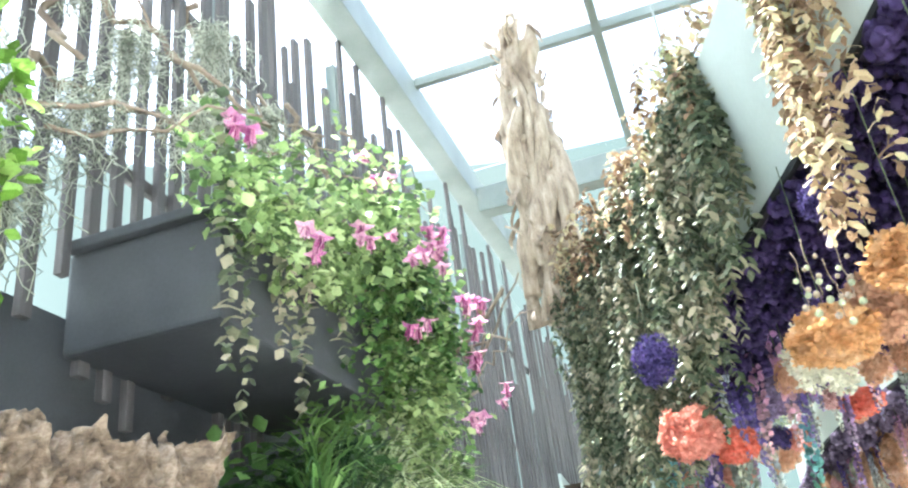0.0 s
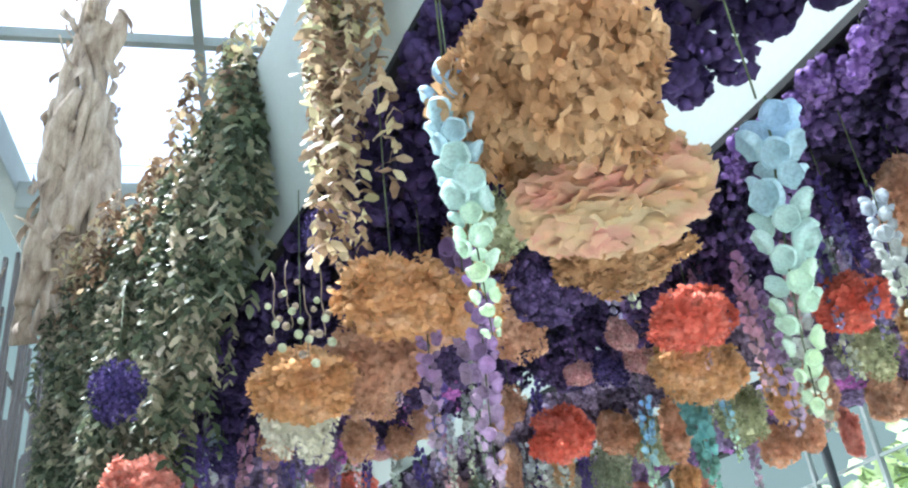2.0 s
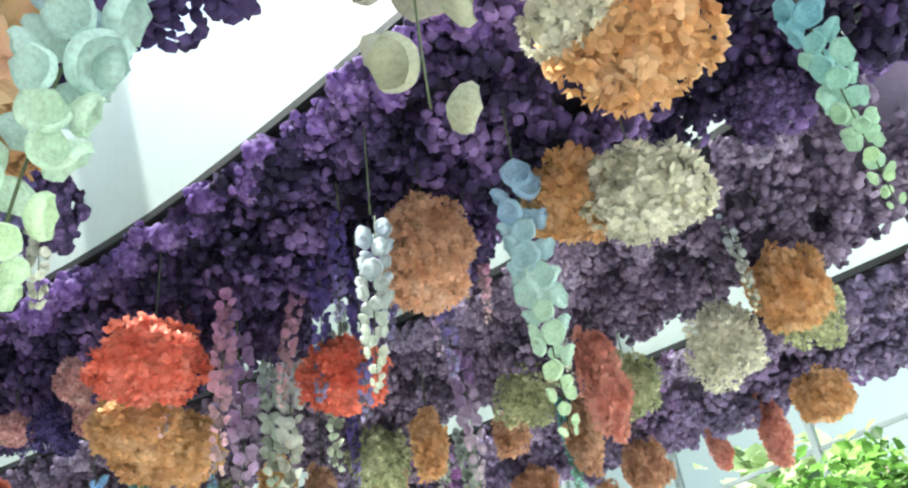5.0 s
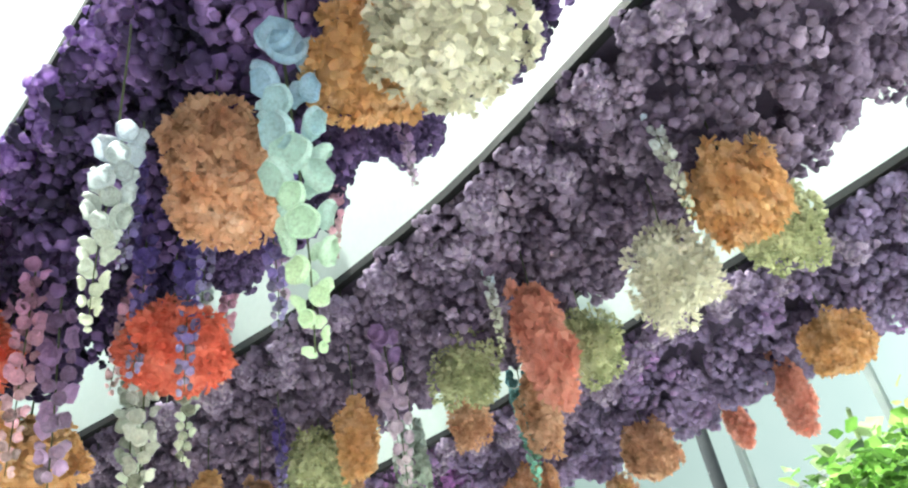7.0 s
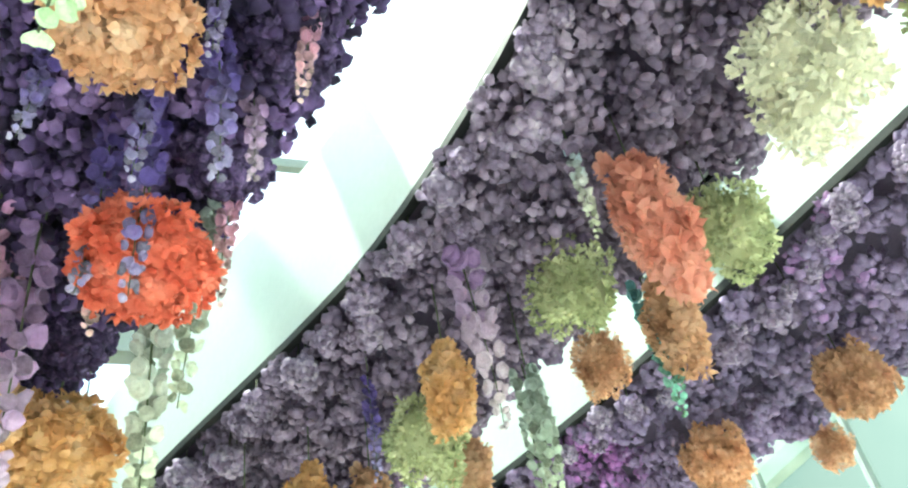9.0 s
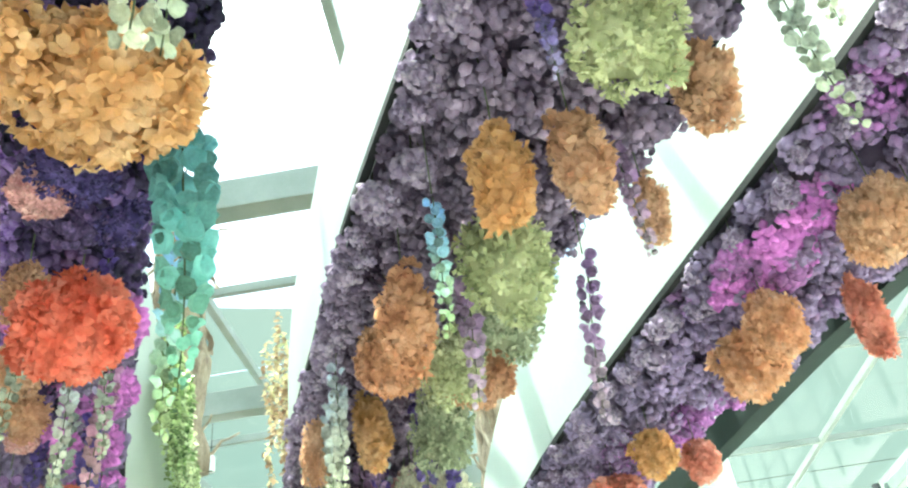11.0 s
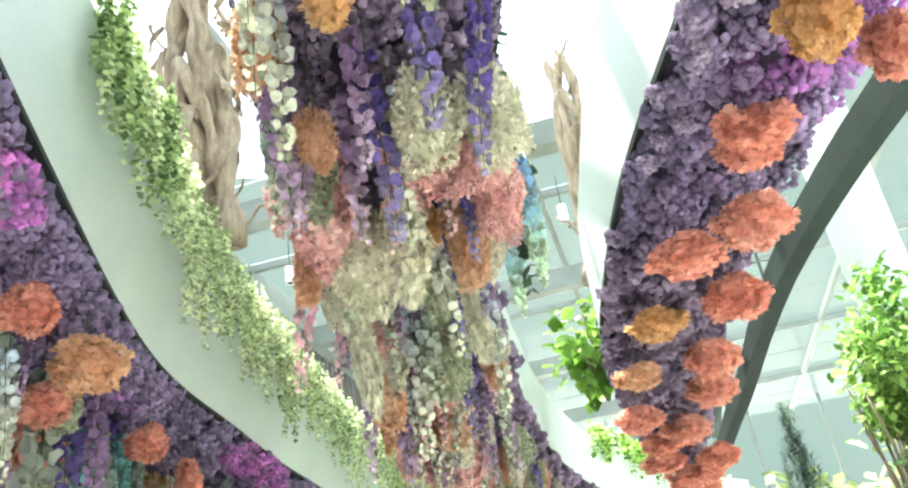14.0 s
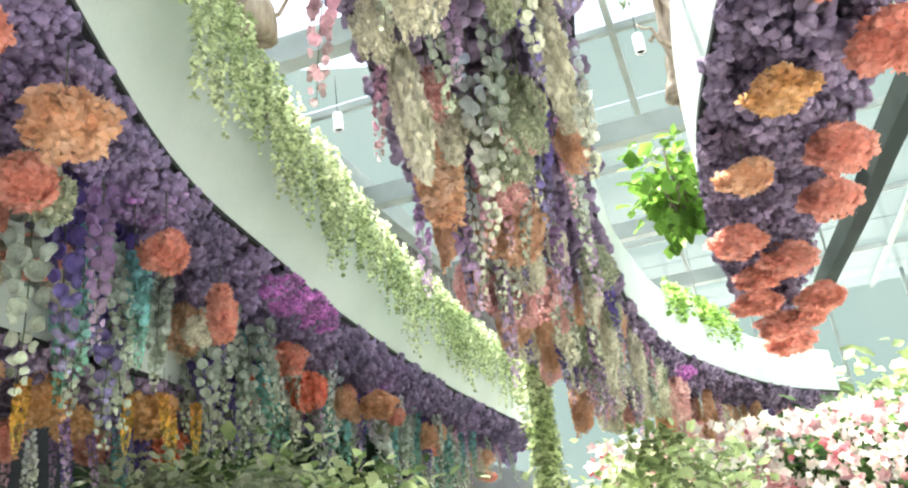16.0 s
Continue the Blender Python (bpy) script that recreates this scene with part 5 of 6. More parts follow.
# thick silvery vine on the outside of A
st, u = along_edge("A", 0, 270, 0.665, 1.0, 0.20, H + 0.86, 21, 0.06, 0.10)
ln = 0.9 + 0.9 * np.clip((u - 0.67) / 0.2, 0, 1) + rv.uniform(-0.35, 0.25, len(u))
greenery("hanging_vine", trail(st, ln, 0.056, 0.033, 31, 0.03, None, NARROW), "vine_silver", "thick silvery green vine hanging over a planter's side", "vine")
st, u = along_edge("A", 0, 190, 0.655, 1.0, 0.16, H + 1.05, 22, 0.10, 0.22)
greenery("hanging_vine", trail(st, rv.uniform(0.25, 0.6, len(u)), 0.056, 0.034, 32, 0.04, None, NARROW), "vine_russet", "russet and green foliage along a planter's rim", "vine")
st, u = along_edge("A", 0, 30, 0.507, 0.580, 0.17, H + 0.95, 23, 0.04, 0.05)
greenery("hanging_vine", trail(st, rv.uniform(0.8, 1.7, len(u)), 0.052, 0.034, 33, 0.025, None, NARROW), "vine_russet", "trailing strands of dry russet leaves over a planter's rim", "vine")
# strands of round pods among the russet vine
for x, y, z in ((0.42, 3.26, 2.68), (0.47, 3.25, 2.72), (0.52, 3.24, 2.62), (0.57, 3.22, 2.68)):
    pods = tagged(new("pod_strand"), "thin dry strand with round pale grey pods at its end", "plant", "pod strands")
    part("stalk", mesh_of("stalk", *tubes([tube(wander((x - 0.01, y, z + 0.24), (x, y, z), 10, 0.02, int(x * 100)), 0.0022, 5)]), M["branch"]), None, pods)
    for k in range(6):
        a = 2.4 * k
        bm = bmesh.new()
        bmesh.ops.create_icosphere(bm, subdivisions=2, radius=0.015 - 0.001 * k)
        for q in bm.verts:
            q.co *= 1 + 0.08 * noise.noise(q.co * 120 + Vector((k, x, 0)))
        pod = part("pod", bm, M["branch"] if k % 2 else M["sage"], pods)
        pod.location = (x + 0.022 * math.cos(a), y + 0.022 * math.sin(a), z + 0.035 * k - 0.02)
# pale creepers on the facing sides of B
st, u = along_edge("B", 1, 560, 0.375, 0.97, 0.03, H + 0.92, 24, 0.03, 0.09, 0.36)
greenery("creeper", trail(st, 0.36 + 0.50 * rv.random(len(u)) ** 1.5 + 0.28 * np.clip(np.sin(u * 60) + 0.4 * np.sin(u * 173), 0, 1), 0.032, 0.03, 34, 0.02, None, LEAFLET), "leaf_pale", "pale green creeper trailing over a white planter's side", "creeper")
st, u = along_edge("B", 1, 40, 0.375, 0.42, 0.04, H + 0.98, 25, 0.03, 0.10, 0.36)
greenery("creeper", trail(st, rv.uniform(0.25, 0.7, len(u)), 0.04, 0.032, 35, 0.025), "leaf_soft", "soft green creeper trailing over a white planter's side", "creeper")
st, u = along_edge("C", 1, 70, 0.70, 0.84, 0.03, H + 0.95, 26, 0.03, 0.12)
greenery("creeper", trail(st, rv.uniform(0.1, 0.5, len(u)), 0.07, 0.05, 36, 0.03), "leaf_bright", "bright green ferny plant on a white planter's rim", "creeper")
st, u = along_edge("C", 1, 4, 0.325, 0.345, 0.06, H + 0.4, 27, 0.03, 0.05)
greenery("dark_vine", trail(st, np.array([1.1, 1.3, 0.9, 0.7]), 0.055, 0.05, 37, 0.03), "leaf_dark", "dark trailing vine with small leaves beside a planter", "vine")
st, u = along_edge("C", 0, 40, 0.40, 0.50, 0.12, H + 1.9, 28, 0.06, 0.3)
greenery("dry_vine", trail(st, rv.uniform(0.6, 1.8, len(u)), 0.05, 0.04, 38, 0.03), "vine_russet", "bundle of dry brown leaves hanging beside a planter", "vine")
st = [(0.62 + 0.2 * rv.random(), 14.4 + 0.6 * rv.random(), 3.2 + 0.35 * rv.random()) for k in range(46)]
greenery("creeper", trail(st, rv.uniform(0.9, 2.3, len(st)), 0.06, 0.045, 39, 0.03), "leaf_pale", "pale green creeper hanging in long strings to the floor bed", "creeper")


# ---- plants and boxes on the west wall ----
trough = tagged(new("planter_box"), "dark grey planter box fixed to a slatted wall", "planter")
part("body", box_bm(-2.44, 2.65, 2.96, -1.70, 4.3, 3.42, 0.02), M["grey_box"], trough)
part("rim", box_bm(-2.44, 2.61, 3.42, -1.66, 4.34, 3.47, 0.01), M["grey_box"], trough)
part("soil", box_bm(-2.40, 2.67, 3.47, -1.72, 4.28, 3.485, 0.004), M["soil"], trough)

def bush(centre, radii, leaves, leaf, seed, flat=0.6):
    """Leaves through an uneven cloud of clumps."""
    r = np.random.default_rng(seed)
    clumps = unit(r.normal(0, 1, (26, 3))) * r.uniform(0.35, 0.95, (26, 1))
    pick = r.integers(0, len(clumps), leaves)
    p = (clumps[pick] + r.normal(0, 0.17, (leaves, 3))) * np.asarray(radii) + np.asarray(centre)
    t = unit(clumps[pick] * [1, 1, flat] + r.normal(0, 0.6, (leaves, 3)) - [0, 0, 0.25])
    x = unit(np.cross(t, np.array([0, 0, 1.0]) + r.normal(0, 0.4, t.shape)))
    return scatter(LEAF, np.stack([x, t, np.cross(x, t)], axis=2), p, leaf * r.uniform(0.6, 1.3, leaves))


def limbs(root, centre, radii, count, seed, r0=0.012):
    r = np.random.default_rng(seed)
    out = []
    for k in range(count):
        end = np.asarray(centre) + unit(r.normal(0, 1, 3)) * np.asarray(radii) * 0.75
        out.append(tube(wander(root, end, 9, 0.05, seed * 50 + k), np.linspace(r0, r0 * 0.3, 9), 5))
    return tubes(out)


def fuchsia_flower():
    """A drooping bloom: four pale sepals over a skirt of petals, with stamens."""
    pairs = []
    for k in range(4):
        t = k * math.pi / 2
        x, y = np.array([-math.sin(t), math.cos(t), 0]), unit([math.cos(t), math.sin(t), -0.15])
        pairs.append(scatter(LEAF, np.stack([x, y, np.cross(x, y)], 1)[None], [[0, 0, 0]], [1.0]))
    for k in range(6):
        t = k * math.pi / 3
        x, y = np.array([-math.sin(t), math.cos(t), 0]), unit([math.cos(t) * 0.45, math.sin(t) * 0.45, -1])
        pairs.append(scatter(PETAL, np.stack([x, y, np.cross(x, y)], 1)[None], [[0, 0, -0.1]], [0.85]))
    for k in range(3):
        v, f, t3 = tube([(0, 0, -0.5), (0.08 * (k - 1), 0.05, -1.5)], 0.03, 4, False)
        pairs.append((v, f))
    return join(*pairs)


FUCHSIA = mesh_of("fuchsia_bloom", *fuchsia_flower(), M["fuchsia"])
fx = tagged(new("fuchsia_plant"), "fuchsia bush with green leaves and pink hanging blooms in a box", "plant")
part("branching_stem", mesh_of("branching_stem", *limbs((-2.05, 3.5, 3.37), (-1.75, 4.1, 3.75), (0.45, 0.9, 0.45), 22, 3), M["branch"]), None, fx)
part("foliage", mesh_of("foliage", *bush((-1.66, 3.75, 3.72), (0.42, 1.3, 0.40), 1900, 0.052, 41), M["leaf_soft"]), None, fx)
part("foliage", mesh_of("foliage", *bush((-1.62, 3.95, 3.80), (0.42, 1.2, 0.42), 1100, 0.055, 45), M["leaf_soft"]), None, fx)
part("foliage", mesh_of("foliage", *bush((-1.68, 4.55, 3.30), (0.40, 0.95, 0.58), 1900, 0.048, 42), M["leaf_mid"]), None, fx)
part("foliage", mesh_of("foliage", *bush((-1.70, 4.7, 3.05), (0.36, 0.75, 0.5), 1700, 0.055, 43), M["leaf_soft"]), None, fx)
part("foliage", mesh_of("foliage", *bush((-1.60, 3.05, 3.46), (0.16, 0.8, 0.26), 900, 0.05, 47), M["leaf_soft"]), None, fx)
rf = random.Random(9)
for x, y, z in ((-1.28, 4.35, 3.95), (-1.22, 3.85, 3.62), (-1.25, 4.15, 3.72), (-1.22, 4.6, 3.42), (-1.22, 4.55, 3.28), (-1.2, 4.95, 3.1), (-1.25, 3.75, 3.15), (-1.28, 3.2, 3.45), (-1.35, 2.75, 3.25), (-1.2, 4.25, 2.82), (-1.3, 3.35, 3.9),
                (-1.5, 2.6, 3.72), (-1.25, 4.05, 3.85), (-1.2, 4.75, 3.65), (-1.22, 3.55, 3.5), (-1.22, 4.35, 3.55)):
    for k in range(3):
        b = part("bloom", FUCHSIA, None, fx)
        b.matrix_world = Matrix.LocRotScale((x + rf.uniform(-0.05, 0.05), y + rf.uniform(-0.12, 0.12), z + rf.uniform(-0.06, 0.06)), Euler((rf.uniform(-0.3, 0.3), rf.uniform(-0.3, 0.3), rf.uniform(0, 6))), (rf.uniform(0.042, 0.060),) * 3)
greenery("trailing_plant", trail([(-1.62, 2.75, 3.55), (-1.64, 2.72, 3.5), (-1.62, 3.35, 3.5), (-1.64, 3.0, 3.4), (-1.6, 2.5, 3.9), (-1.6, 3.6, 3.5), (-1.58, 2.95, 3.6)], [1.0, 0.8, 0.85, 0.55, 0.9, 0.5, 0.8], 0.05, 0.04, 51, 0.03), "vine_silver", "silvery trailing plant hanging over a planter box", "plant")


def tuft(base, blades, length, seed, spread=1.0):
    r = np.random.default_rng(seed)
    a = r.uniform(0, 2 * np.pi, blades)
    e = r.uniform(0.25, 1.35, blades)
    t = unit(np.stack([np.cos(a) * np.cos(e) * spread, np.sin(a) * np.cos(e) * spread, np.sin(e)], axis=1))
    x = unit(np.cross(t, [0, 0, 1.0]))
    return scatter(BLADE, np.stack([x, t, np.cross(x, t)], axis=2), np.asarray(base) + r.normal(0, 0.02, (blades, 3)), length * r.uniform(0.6, 1.2, blades))


shelf = tagged(new("planter_box"), "dark planter box below the fuchsias", "planter")
part("body", box_bm(-2.44, 3.2, 1.7, -1.65, 6.0, 2.25, 0.02), M["grey_box"], shelf)
part("soil", box_bm(-2.40, 3.24, 2.25, -1.69, 5.96, 2.27, 0.004), M["soil"], shelf)
for k, (p, n_, l_, m_) in enumerate((((-1.75, 3.5, 2.27), 150, 0.6, "leaf_mid"), ((-1.75, 4.3, 2.3), 220, 0.7, "leaf_pale"), ((-1.75, 4.9, 2.3), 260, 0.75, "leaf_pale"), ((-1.8, 5.4, 2.27), 200, 0.7, "leaf_mid"), ((-1.8, 3.9, 2.27), 200, 0.7, "leaf_dark"))):
    greenery("grass_tuft", tuft(p, n_, l_, 60 + k), m_, "tuft of long narrow green blades in a planter box", "grass")
greenery("shrub", bush((-2.0, 4.6, 2.55), (0.4, 1.1, 0.4), 1500, 0.08, 66), "leaf_mid", "green leafy shrub in a planter box", "plant")

# slab of bark that leans on the wall
def bark_slab(seed, w, h, thick):
    r = np.random.default_rng(seed)
    v, f = grid(80, 80, lambda u, v: np.stack([(u - 0.5) * w, np.zeros_like(u), v * h], axis=1))
    d = np.array([thick * (0.5 + noise.noise((9 * p[0], 1.0 + seed, 6 * p[2])) + 0.8 * abs(noise.noise((28 * p[0], 2.0 + seed, 12 * p[2]))) + 0.35 * noise.noise((60 * p[0], 5.0 + seed, 45 * p[2]))) for p in v])
    top = np.array([0.10 * noise.noise((7 * p[0], 4.0 + seed, 0)) + 0.05 * noise.noise((25 * p[0], 8.0, 0)) for p in v])
    front = v + np.c_[np.zeros(len(v)), -d, top * v[:, 2] / h]
    back = front + [0, thick * 1.6, 0]
    return join((front, f), (back, f[:, ::-1]))


for k, (x, y, z, tw, w, h) in enumerate(((-1.62, 1.9, 1.7, 62, 0.75, 0.62), (-1.6, 2.5, 1.7, 70, 0.45, 0.5))):
    ob = part("bark_slab", mesh_of("bark_slab", *bark_slab(k + 2, w, h, 0.11), M["bark"]), None)
    tagged(ob, "rough slab of brown cork bark standing on a shelf", "bark")
    ob.matrix_world = pose(x, y, z, 0, 0, tw)
setting("shelf", box_bm(-2.54, 0.2, 1.62, -1.35, 3.1, 1.7, 0.005), M["grey_box"], "dark shelf along a slatted wall", "shelf")

# Spanish moss and twisted twigs
def moss(p0, length, strands, width, seed):
    r = np.random.default_rng(seed)
    out = []
    for k in range(strands):
        l_ = length * r.uniform(0.35, 1.0)
        n = 12
        w = np.cumsum(r.normal(0, 0.026, (n, 2)), axis=0) + r.normal(0, 0.010, (n, 2))
        base = np.asarray(p0) + np.r_[r.normal(0, width, 2), r.uniform(-0.1, 0.1) * length]
        out.append(tube(np.c_[base[0] + w[:, 0], base[1] + w[:, 1], base[2] - np.linspace(0, l_, n)], 0.0026, 3, False))
    return tubes(out)


for k, (x, y, z, l_, c, w) in enumerate(((-2.15, 1.62, 4.30, 0.45, 44, 0.035), (-2.1, 1.72, 3.85, 0.75, 46, 0.045), (-2.2, 2.30, 4.85, 0.55, 44, 0.04), (-2.15, 2.62, 4.50, 0.4, 36, 0.035), (-2.2, 3.35, 5.1, 0.5, 44, 0.04), (-2.15, 1.95, 3.45, 0.5, 40, 0.045), (-2.15, 1.55, 4.85, 0.5, 44, 0.05), (-2.0, 2.2, 3.85, 0.45, 36, 0.05), (-1.95, 2.85, 4.15, 0.4, 34, 0.035), (-2.1, 3.75, 4.75, 0.45, 36, 0.03))):
    greenery("hanging_moss", moss((x, y, z), l_, 3 * c, 1.3 * w, 80 + k), "moss", "pale grey-green beard of air plant hanging from a twig", "moss", "")
for k, (p, q, r0) in enumerate((((-2.3, 1.6, 4.9), (-1.95, 2.1, 3.9), 0.03), ((-2.35, 2.5, 5.2), (-1.95, 3.3, 4.0), 0.025), ((-2.35, 3.4, 5.4), (-1.95, 4.1, 4.4), 0.022), ((-2.3, 4.4, 5.3), (-2.0, 4.9, 4.5), 0.02), ((-2.3, 1.5, 3.4), (-1.7, 2.5, 3.7), 0.02),
                                ((-2.3, 6.9, 3.9), (-1.3, 5.6, 4.0), 0.03), ((-2.3, 6.4, 3.2), (-1.2, 5.4, 3.6), 0.02), ((-2.3, 2.2, 4.15), (-1.9, 3.4, 4.05), 0.02), ((-2.3, 5.3, 5.6), (-2.05, 5.9, 4.9), 0.015))):
    b = part("twig", mesh_of("twig", *tubes([tube(wander(p, q, 16, 0.30, 90 + k), np.linspace(r0, r0 * 0.4, 16), 7), tube(wander((np.array(p) + q) / 2, np.array(q) + [0.15, 0.2, 0.25], 10, 0.22, 130 + k), np.linspace(r0 * 0.6, r0 * 0.2, 10), 6)]), M["branch"]), None)
    tagged(b, "twisted grey-brown twig fixed to a slatted wall", "twig")
near = tagged(new("leafy_shrub"), "bright green leafy shrub on a shelf beside the wall", "plant")
part("branching_stem", mesh_of("branching_stem", *limbs((-2.1, 1.55, 1.7), (-2.02, 1.70, 2.75), (0.18, 0.12, 0.85), 14, 8), M["branch"]), None, near)
part("foliage", mesh_of("foliage", *bush((-2.0, 1.70, 2.75), (0.20, 0.13, 0.95), 380, 0.075, 70), M["leaf_bright"]), None, near)


# ---- bundles of driftwood that hang from the roof ----
def driftwood(x, y, z0, z1, rad, seed, count=11, flakes=90, grow=0.35):
    r = np.random.default_rng(seed)
    out, pieces = [], []
    n = 26
    t = np.linspace(0, 1, n)
    for k in range(count):
        a0, turns = r.uniform(0, 6.28), r.uniform(-2.2, 2.2)
        lo, hi = r.uniform(0, 0.25), (1.0 if k < 4 else r.uniform(0.6, 1.0))
        s = lo + (hi - lo) * t
        rr = rad * (0.55 + grow * (1 - s)) * r.uniform(0.5, 1.0) * (1 + 0.25 * np.sin(5 * s + k))
        a = a0 + turns * 3 * s
        c = np.stack([x + rr * np.cos(a) + 0.05 * np.sin(4 * s + k) + 0.035 * np.sin(13 * s + 3 * k), y + rr * np.sin(a) + 0.035 * np.cos(11 * s + k), z0 + (z1 - z0) * s], axis=1)
        out.append(tube(c, rad * r.uniform(0.18, 0.42) * (1.05 - 0.45 * s) * (1 + 0.25 * np.sin(17 * s + 2 * k) + 0.15 * np.sin(41 * s + k)), 9))
    for k in range(7):
        s = r.uniform(0.1, 0.95)
        p = np.array([x, y, z0 + (z1 - z0) * s])
        d = r.normal(0, 1, 3) * [1, 1, 0.3]
        out.append(tube(wander(p, p + unit(d) * rad * r.uniform(1.4, 2.6) + [0, 0, 0.25], 9, 0.08, seed + k), np.linspace(0.03, 0.008, 9), 6))
    trunk = tubes(out)
    s = r.uniform(0, 1, flakes)
    a = r.uniform(0, 6.28, flakes)
    rr = rad * (0.62 + grow * (1 - s)) * (1.0 if flakes > 50 else 0.6)
    p = np.stack([x + rr * np.cos(a), y + rr * np.sin(a), z0 + (z1 - z0) * s], axis=1)
    nrm = np.stack([np.cos(a), np.sin(a), r.normal(0, 0.3, flakes)], axis=1)
    tip = unit(np.stack([r.normal(0, 0.5, flakes), r.normal(0, 0.5, flakes), np.where(r.random(flakes) < 0.5, 2.0, -2.0)], axis=1) + 0.25 * nrm)
    xx = unit(np.cross(tip, nrm))
    fl = scatter(FLAKE, np.stack([xx * 0.45, tip, np.cross(xx, tip) * 0.5], axis=2), p, rad * r.uniform(0.6, 1.5, flakes))
    return trunk, fl


for k, (x, y, z0, z1, rad, c, fl_) in enumerate(((-1.0, 6.6, 4.1, ROOF - 0.05, 0.24, 20, 90), (-0.08, 10.25, H + 0.72, ROOF - 0.05, 0.34, 12, 70), (2.9, 12.6, 4.3, ROOF - 0.05, 0.2, 9, 16), (1.0, 12.2, 4.2, 6.2, 0.14, 7, 40))):
    root = tagged(new("driftwood_column"), "twisted bundle of pale driftwood hanging from the roof", "driftwood", "driftwood columns")
    tr, fl = driftwood(x, y, z0, z1, rad, 200 + k, c, fl_)
    part("limbs", mesh_of("limbs", *tr, M["driftwood"]), None, root)
    part("bark_flakes", mesh_of("bark_flakes", fl[0], [fl[1]], M["driftwood"]), None, root)
    part("rope", mesh_of("rope", *tubes([tube([(x, y, z1 - 0.6), (x, y, ROOF + 0.02)], 0.012, 6)]), M["branch"]), None, root)


# ---- lamps ----
def spot_lamp(x, y, z):
    root = tagged(new("spot_lamp"), "small white cylinder spot lamp on a thin cable", "lamp", "spot lamps")
    prof = [(0.0, 0.16), (0.05, 0.16), (0.062, 0.14), (0.062, -0.08), (0.055, -0.085), (0.05, -0.06), (0.0, -0.05)]
    m = len(prof)
    a = np.linspace(0, 2 * np.pi, 20, endpoint=False)
    v = np.array([[p * math.cos(t), p * math.sin(t), q] for t in a for p, q in prof])
    f = np.array([[i * m + j, ((i + 1) % 20) * m + j, ((i + 1) % 20) * m + j + 1, i * m + j + 1] for i in range(20) for j in range(m - 1)])
    housing = part("housing", mesh_of("housing", v, [f], M["lamp_white"], False), None, root)
    ring = [[0.046 * math.cos(t), 0.046 * math.sin(t), q] for q in (-0.066, -0.056) for t in a] + [[0, 0, -0.07]]
    lens = [[i, (i + 1) % 20, 20 + (i + 1) % 20, 20 + i] for i in range(20)]
    part("lens", mesh_of("lens", ring, [lens, [[40, (i + 1) % 20, i] for i in range(20)]], M["black_edge"], False), None, housing, "dark glass lens")
    part("cable", mesh_of("cable", *tubes([tube([(0, 0, 0.15), (0, 0, ROOF - z - 0.05)], 0.006, 5)]), M["black_edge"]), None, root)
    root.location = (x, y, z)
    return root


lamp = spot_lamp(-1.25, 14.7, 6.55)
for x, y in ((2.5, 14.9), (-1.0, 11.6), (0.9, 18.2), (4.2, 18.8), (-0.2, 16.6)):
    copy_thing(lamp, Matrix.Translation((x, y, 6.55)))


# ---- trees and beds on the east side and at the far end ----
def tree(x, y, z0, crown, radii, leaves, leaf, mat, seed, label):
    root = tagged(new("tree"), label, "tree")
    part("trunk", mesh_of("trunk", *limbs((x, y, z0), crown, radii, 16, seed, 0.03), M["branch"]), None, root)
    part("crown", mesh_of("crown", *bush(crown, radii, leaves, leaf, seed + 1), M[mat]), None, root)
    return root


tree(4.85, 11.8, 0, (4.85, 11.8, 3.0), (0.55, 0.7, 0.62), 2600, 0.065, "leaf_fresh", 301, "slim tree with fresh bright green leaves")
tree(6.9, 3.9, 0, (6.9, 3.9, 2.75), (0.8, 0.8, 0.65), 3200, 0.085, "leaf_fresh", 303, "small tree with fresh bright green leaves")
tree(5.6, 12.4, 0, (5.5, 12.4, 2.5), (0.9, 1.2, 1.2), 2600, 0.11, "leaf_mid", 305, "leafy tree beside a glass facade")
tree(2.55, 14.6, H + 0.6, (2.5, 14.2, 4.5), (0.35, 0.6, 0.5), 300, 0.16, "leaf_bright", 307, "large-leaved bright plant growing from a planter")
greenery("conifer", trail([(3.9 + 0.16 * math.cos(k * 2.4) * (k % 7) / 6, 11.5 + 0.16 * math.sin(k * 2.4) * (k % 7) / 6, 2.85 - 0.12 * (k % 7)) for k in range(90)], [0.9] * 90, 0.085, 0.03, 77, 0.03, None, BLADE, -0.6), "leaf_dark", "dark narrow conifer with upright needles", "conifer", "")
col = setting("column", mesh_of("column", *tubes([tube([(5.6, 13.6, 0), (5.55, 13.6, 2.6), (5.5, 13.6, 3.6), (5.45, 13.6, 4.4), (5.45, 13.6, ROOF)], [0.24, 0.24, 0.26, 0.3, 0.34], 32)]), M["white_panel"]), None, "round white column flaring towards the roof", "column")


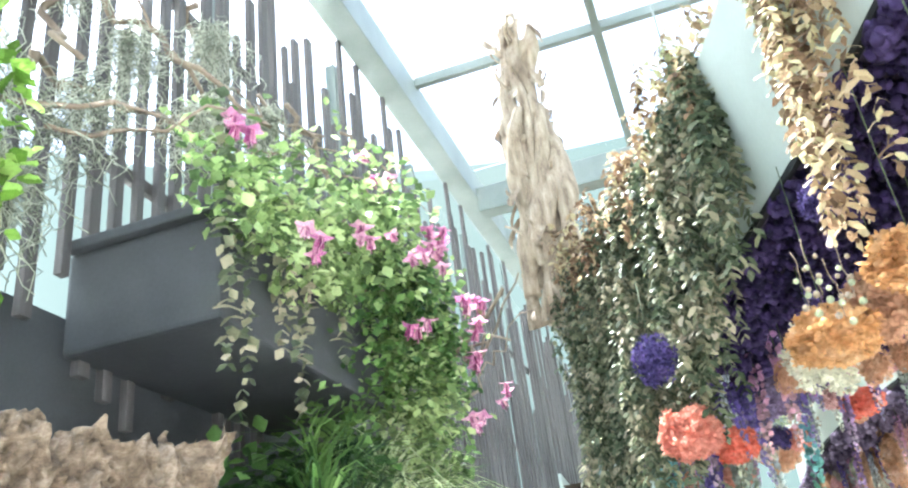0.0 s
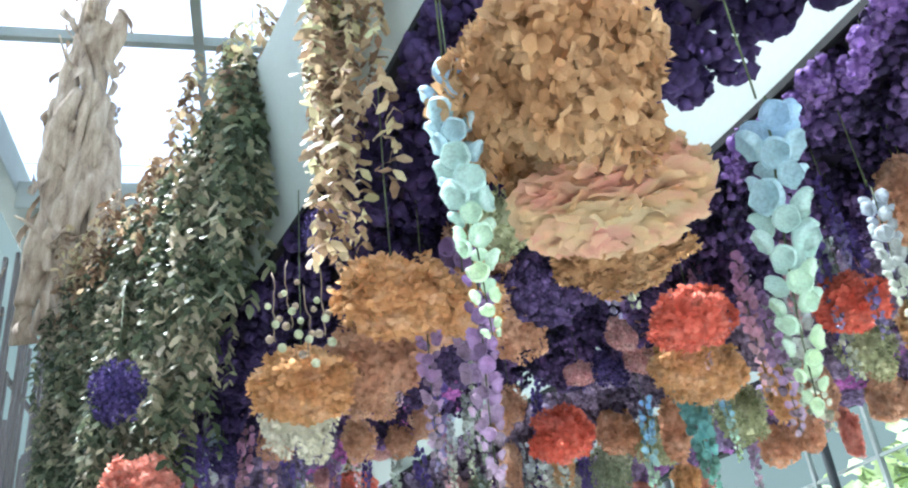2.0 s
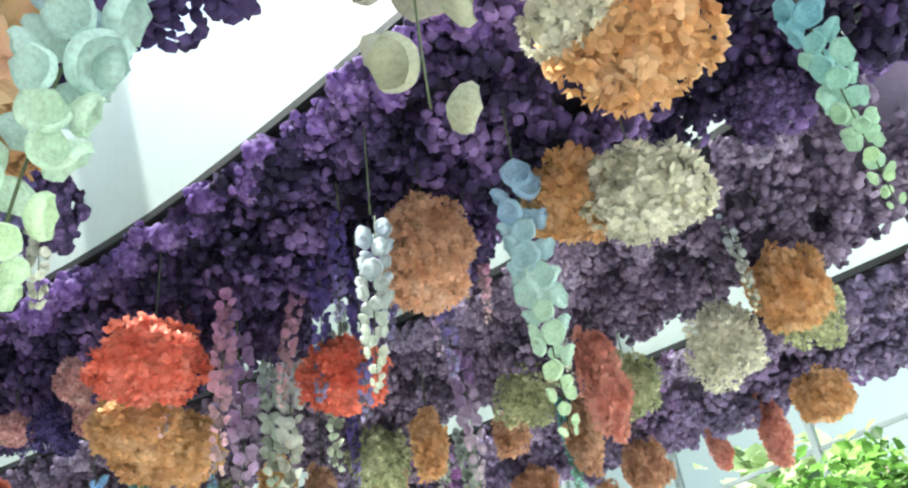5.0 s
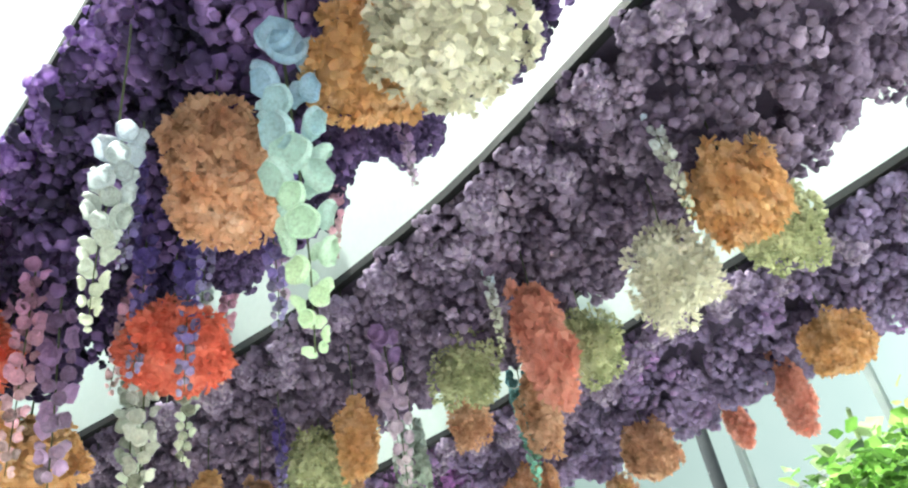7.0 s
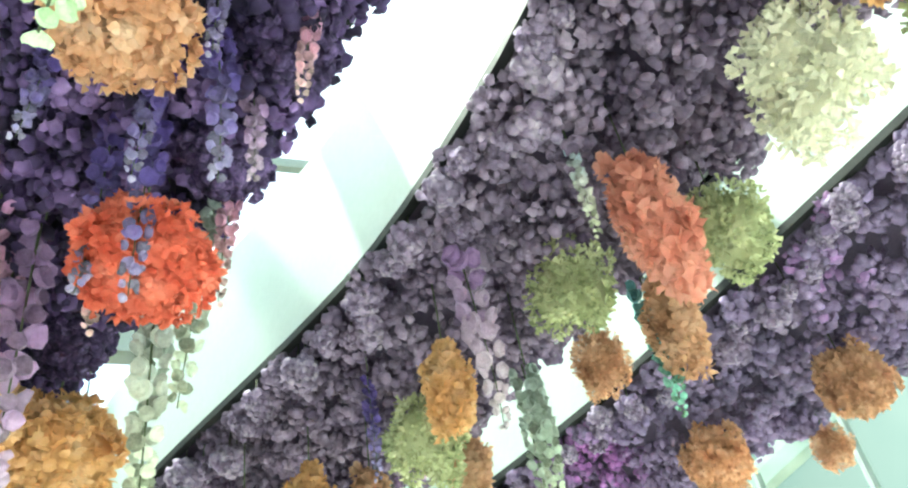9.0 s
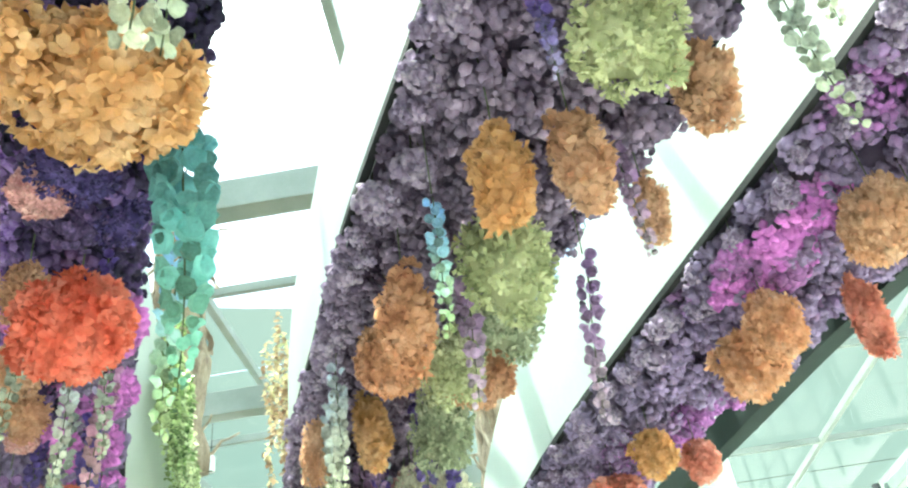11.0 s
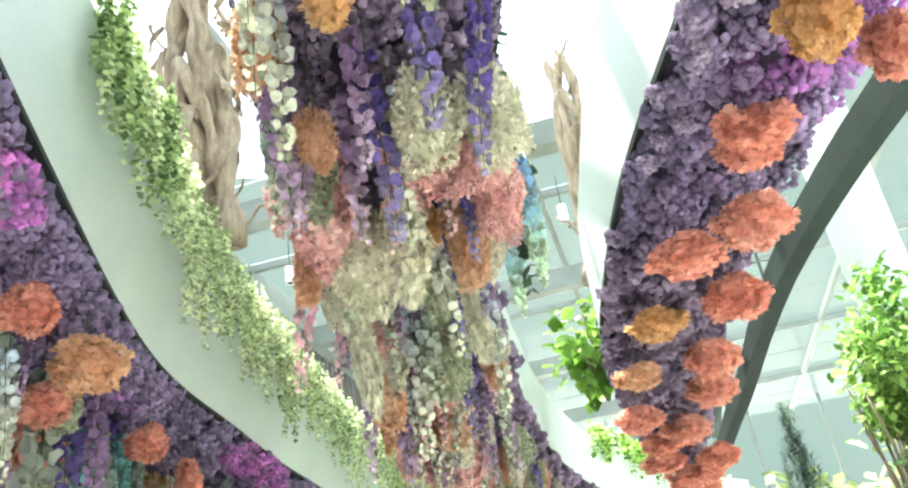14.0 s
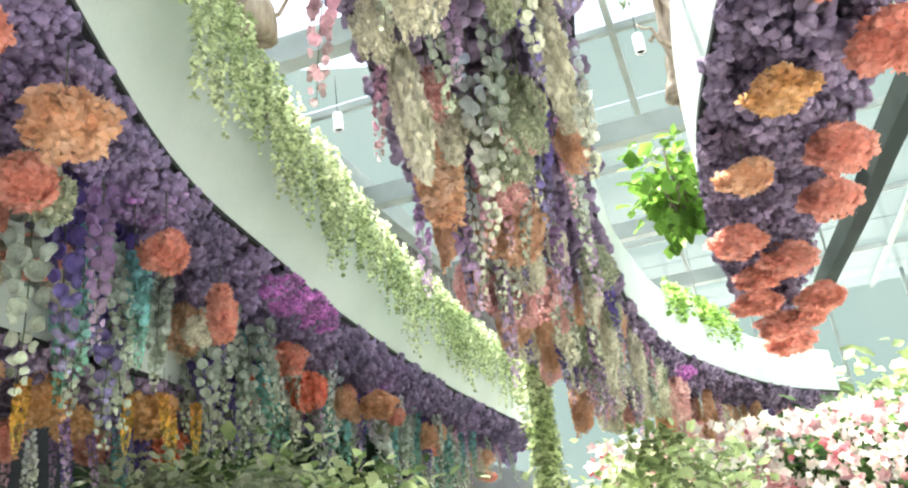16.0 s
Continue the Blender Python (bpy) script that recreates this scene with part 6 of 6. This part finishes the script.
def bloom_bed(name, box, count, size, mat, seed, label):
    r = np.random.default_rng(seed)
    lo, hi = np.array(box[0]), np.array(box[1])
    p = lo + (hi - lo) * r.random((count, 3))
    g = scatter(FLOWER, bases(np.c_[r.normal(0, 0.6, count), -np.ones(count), r.normal(0.1, 0.5, count)]), p, size * r.uniform(0.6, 1.4, count))
    return greenery(name, g, mat, label, "flowers")


setting("planter_bed", box_bm(0.2, 18.5, 0, 7.5, 21.5, 0.6, 0.03), M["grey_box"], "raised bed at the end of the hall", "planter")
bloom_bed("orchid_display", ((0.4, 18.6, 0.7), (6.6, 20.8, 2.75)), 2600, 0.085, "orchid", 401, "bank of white, pink and yellow orchids in bloom")
greenery("orchid_leaves", bush((3.4, 20.2, 1.7), (3.2, 1.2, 1.2), 3000, 0.22, 403), "leaf_mid", "green orchid foliage behind the blooms", "plant")
setting("planter_bed", box_bm(-2.5, 9.6, 0, 1.0, 15.5, 0.6, 0.03), M["grey_box"], "raised bed below a hanging planter", "planter")
greenery("bed_foliage", bush((-1.0, 12.4, 1.45), (1.9, 1.3, 0.95), 4600, 0.11, 405), "leaf_soft", "bank of mixed green foliage in a raised bed", "plant")
greenery("bed_foliage", bush((-0.8, 11.6, 1.55), (1.5, 0.7, 0.6), 2600, 0.11, 407), "leaf_pale", "pale green foliage in a raised bed", "plant")
greenery("far_hedge", bush((5.5, 27, 2.2), (5.5, 1.5, 2.6), 3500, 0.35, 409), "leaf_pale", "pale green foliage at the far end of the hall", "plant")

greenery("bed_foliage", bush((1.2, 17.0, 1.6), (1.6, 0.8, 1.0), 1400, 0.13, 413), "leaf_pale", "pale green foliage in a bed at the end of the hall", "plant")
greenery("bed_foliage", bush((-0.9, 10.7, 1.62), (0.95, 0.8, 0.5), 3200, 0.065, 415), "sage", "grey-green foliage rising below a low planter", "plant")
greenery("green_wall", bush((-2.0, 15.0, 1.7), (0.5, 3.4, 1.3), 3000, 0.2, 411), "leaf_dark", "dark green foliage along the west wall", "plant")

# trees outside the facade
for k, (x, y) in enumerate(((19, 4), (18, 10.5), (18, 16), (19, 22), (22, 29))):
    tree(x, y, -0.3, (x, y, 4.5), (2.4, 2.6, 2.6), 1100, 0.6, "leaf_pale", 500 + 3 * k, "pale green tree outside the glass facade")
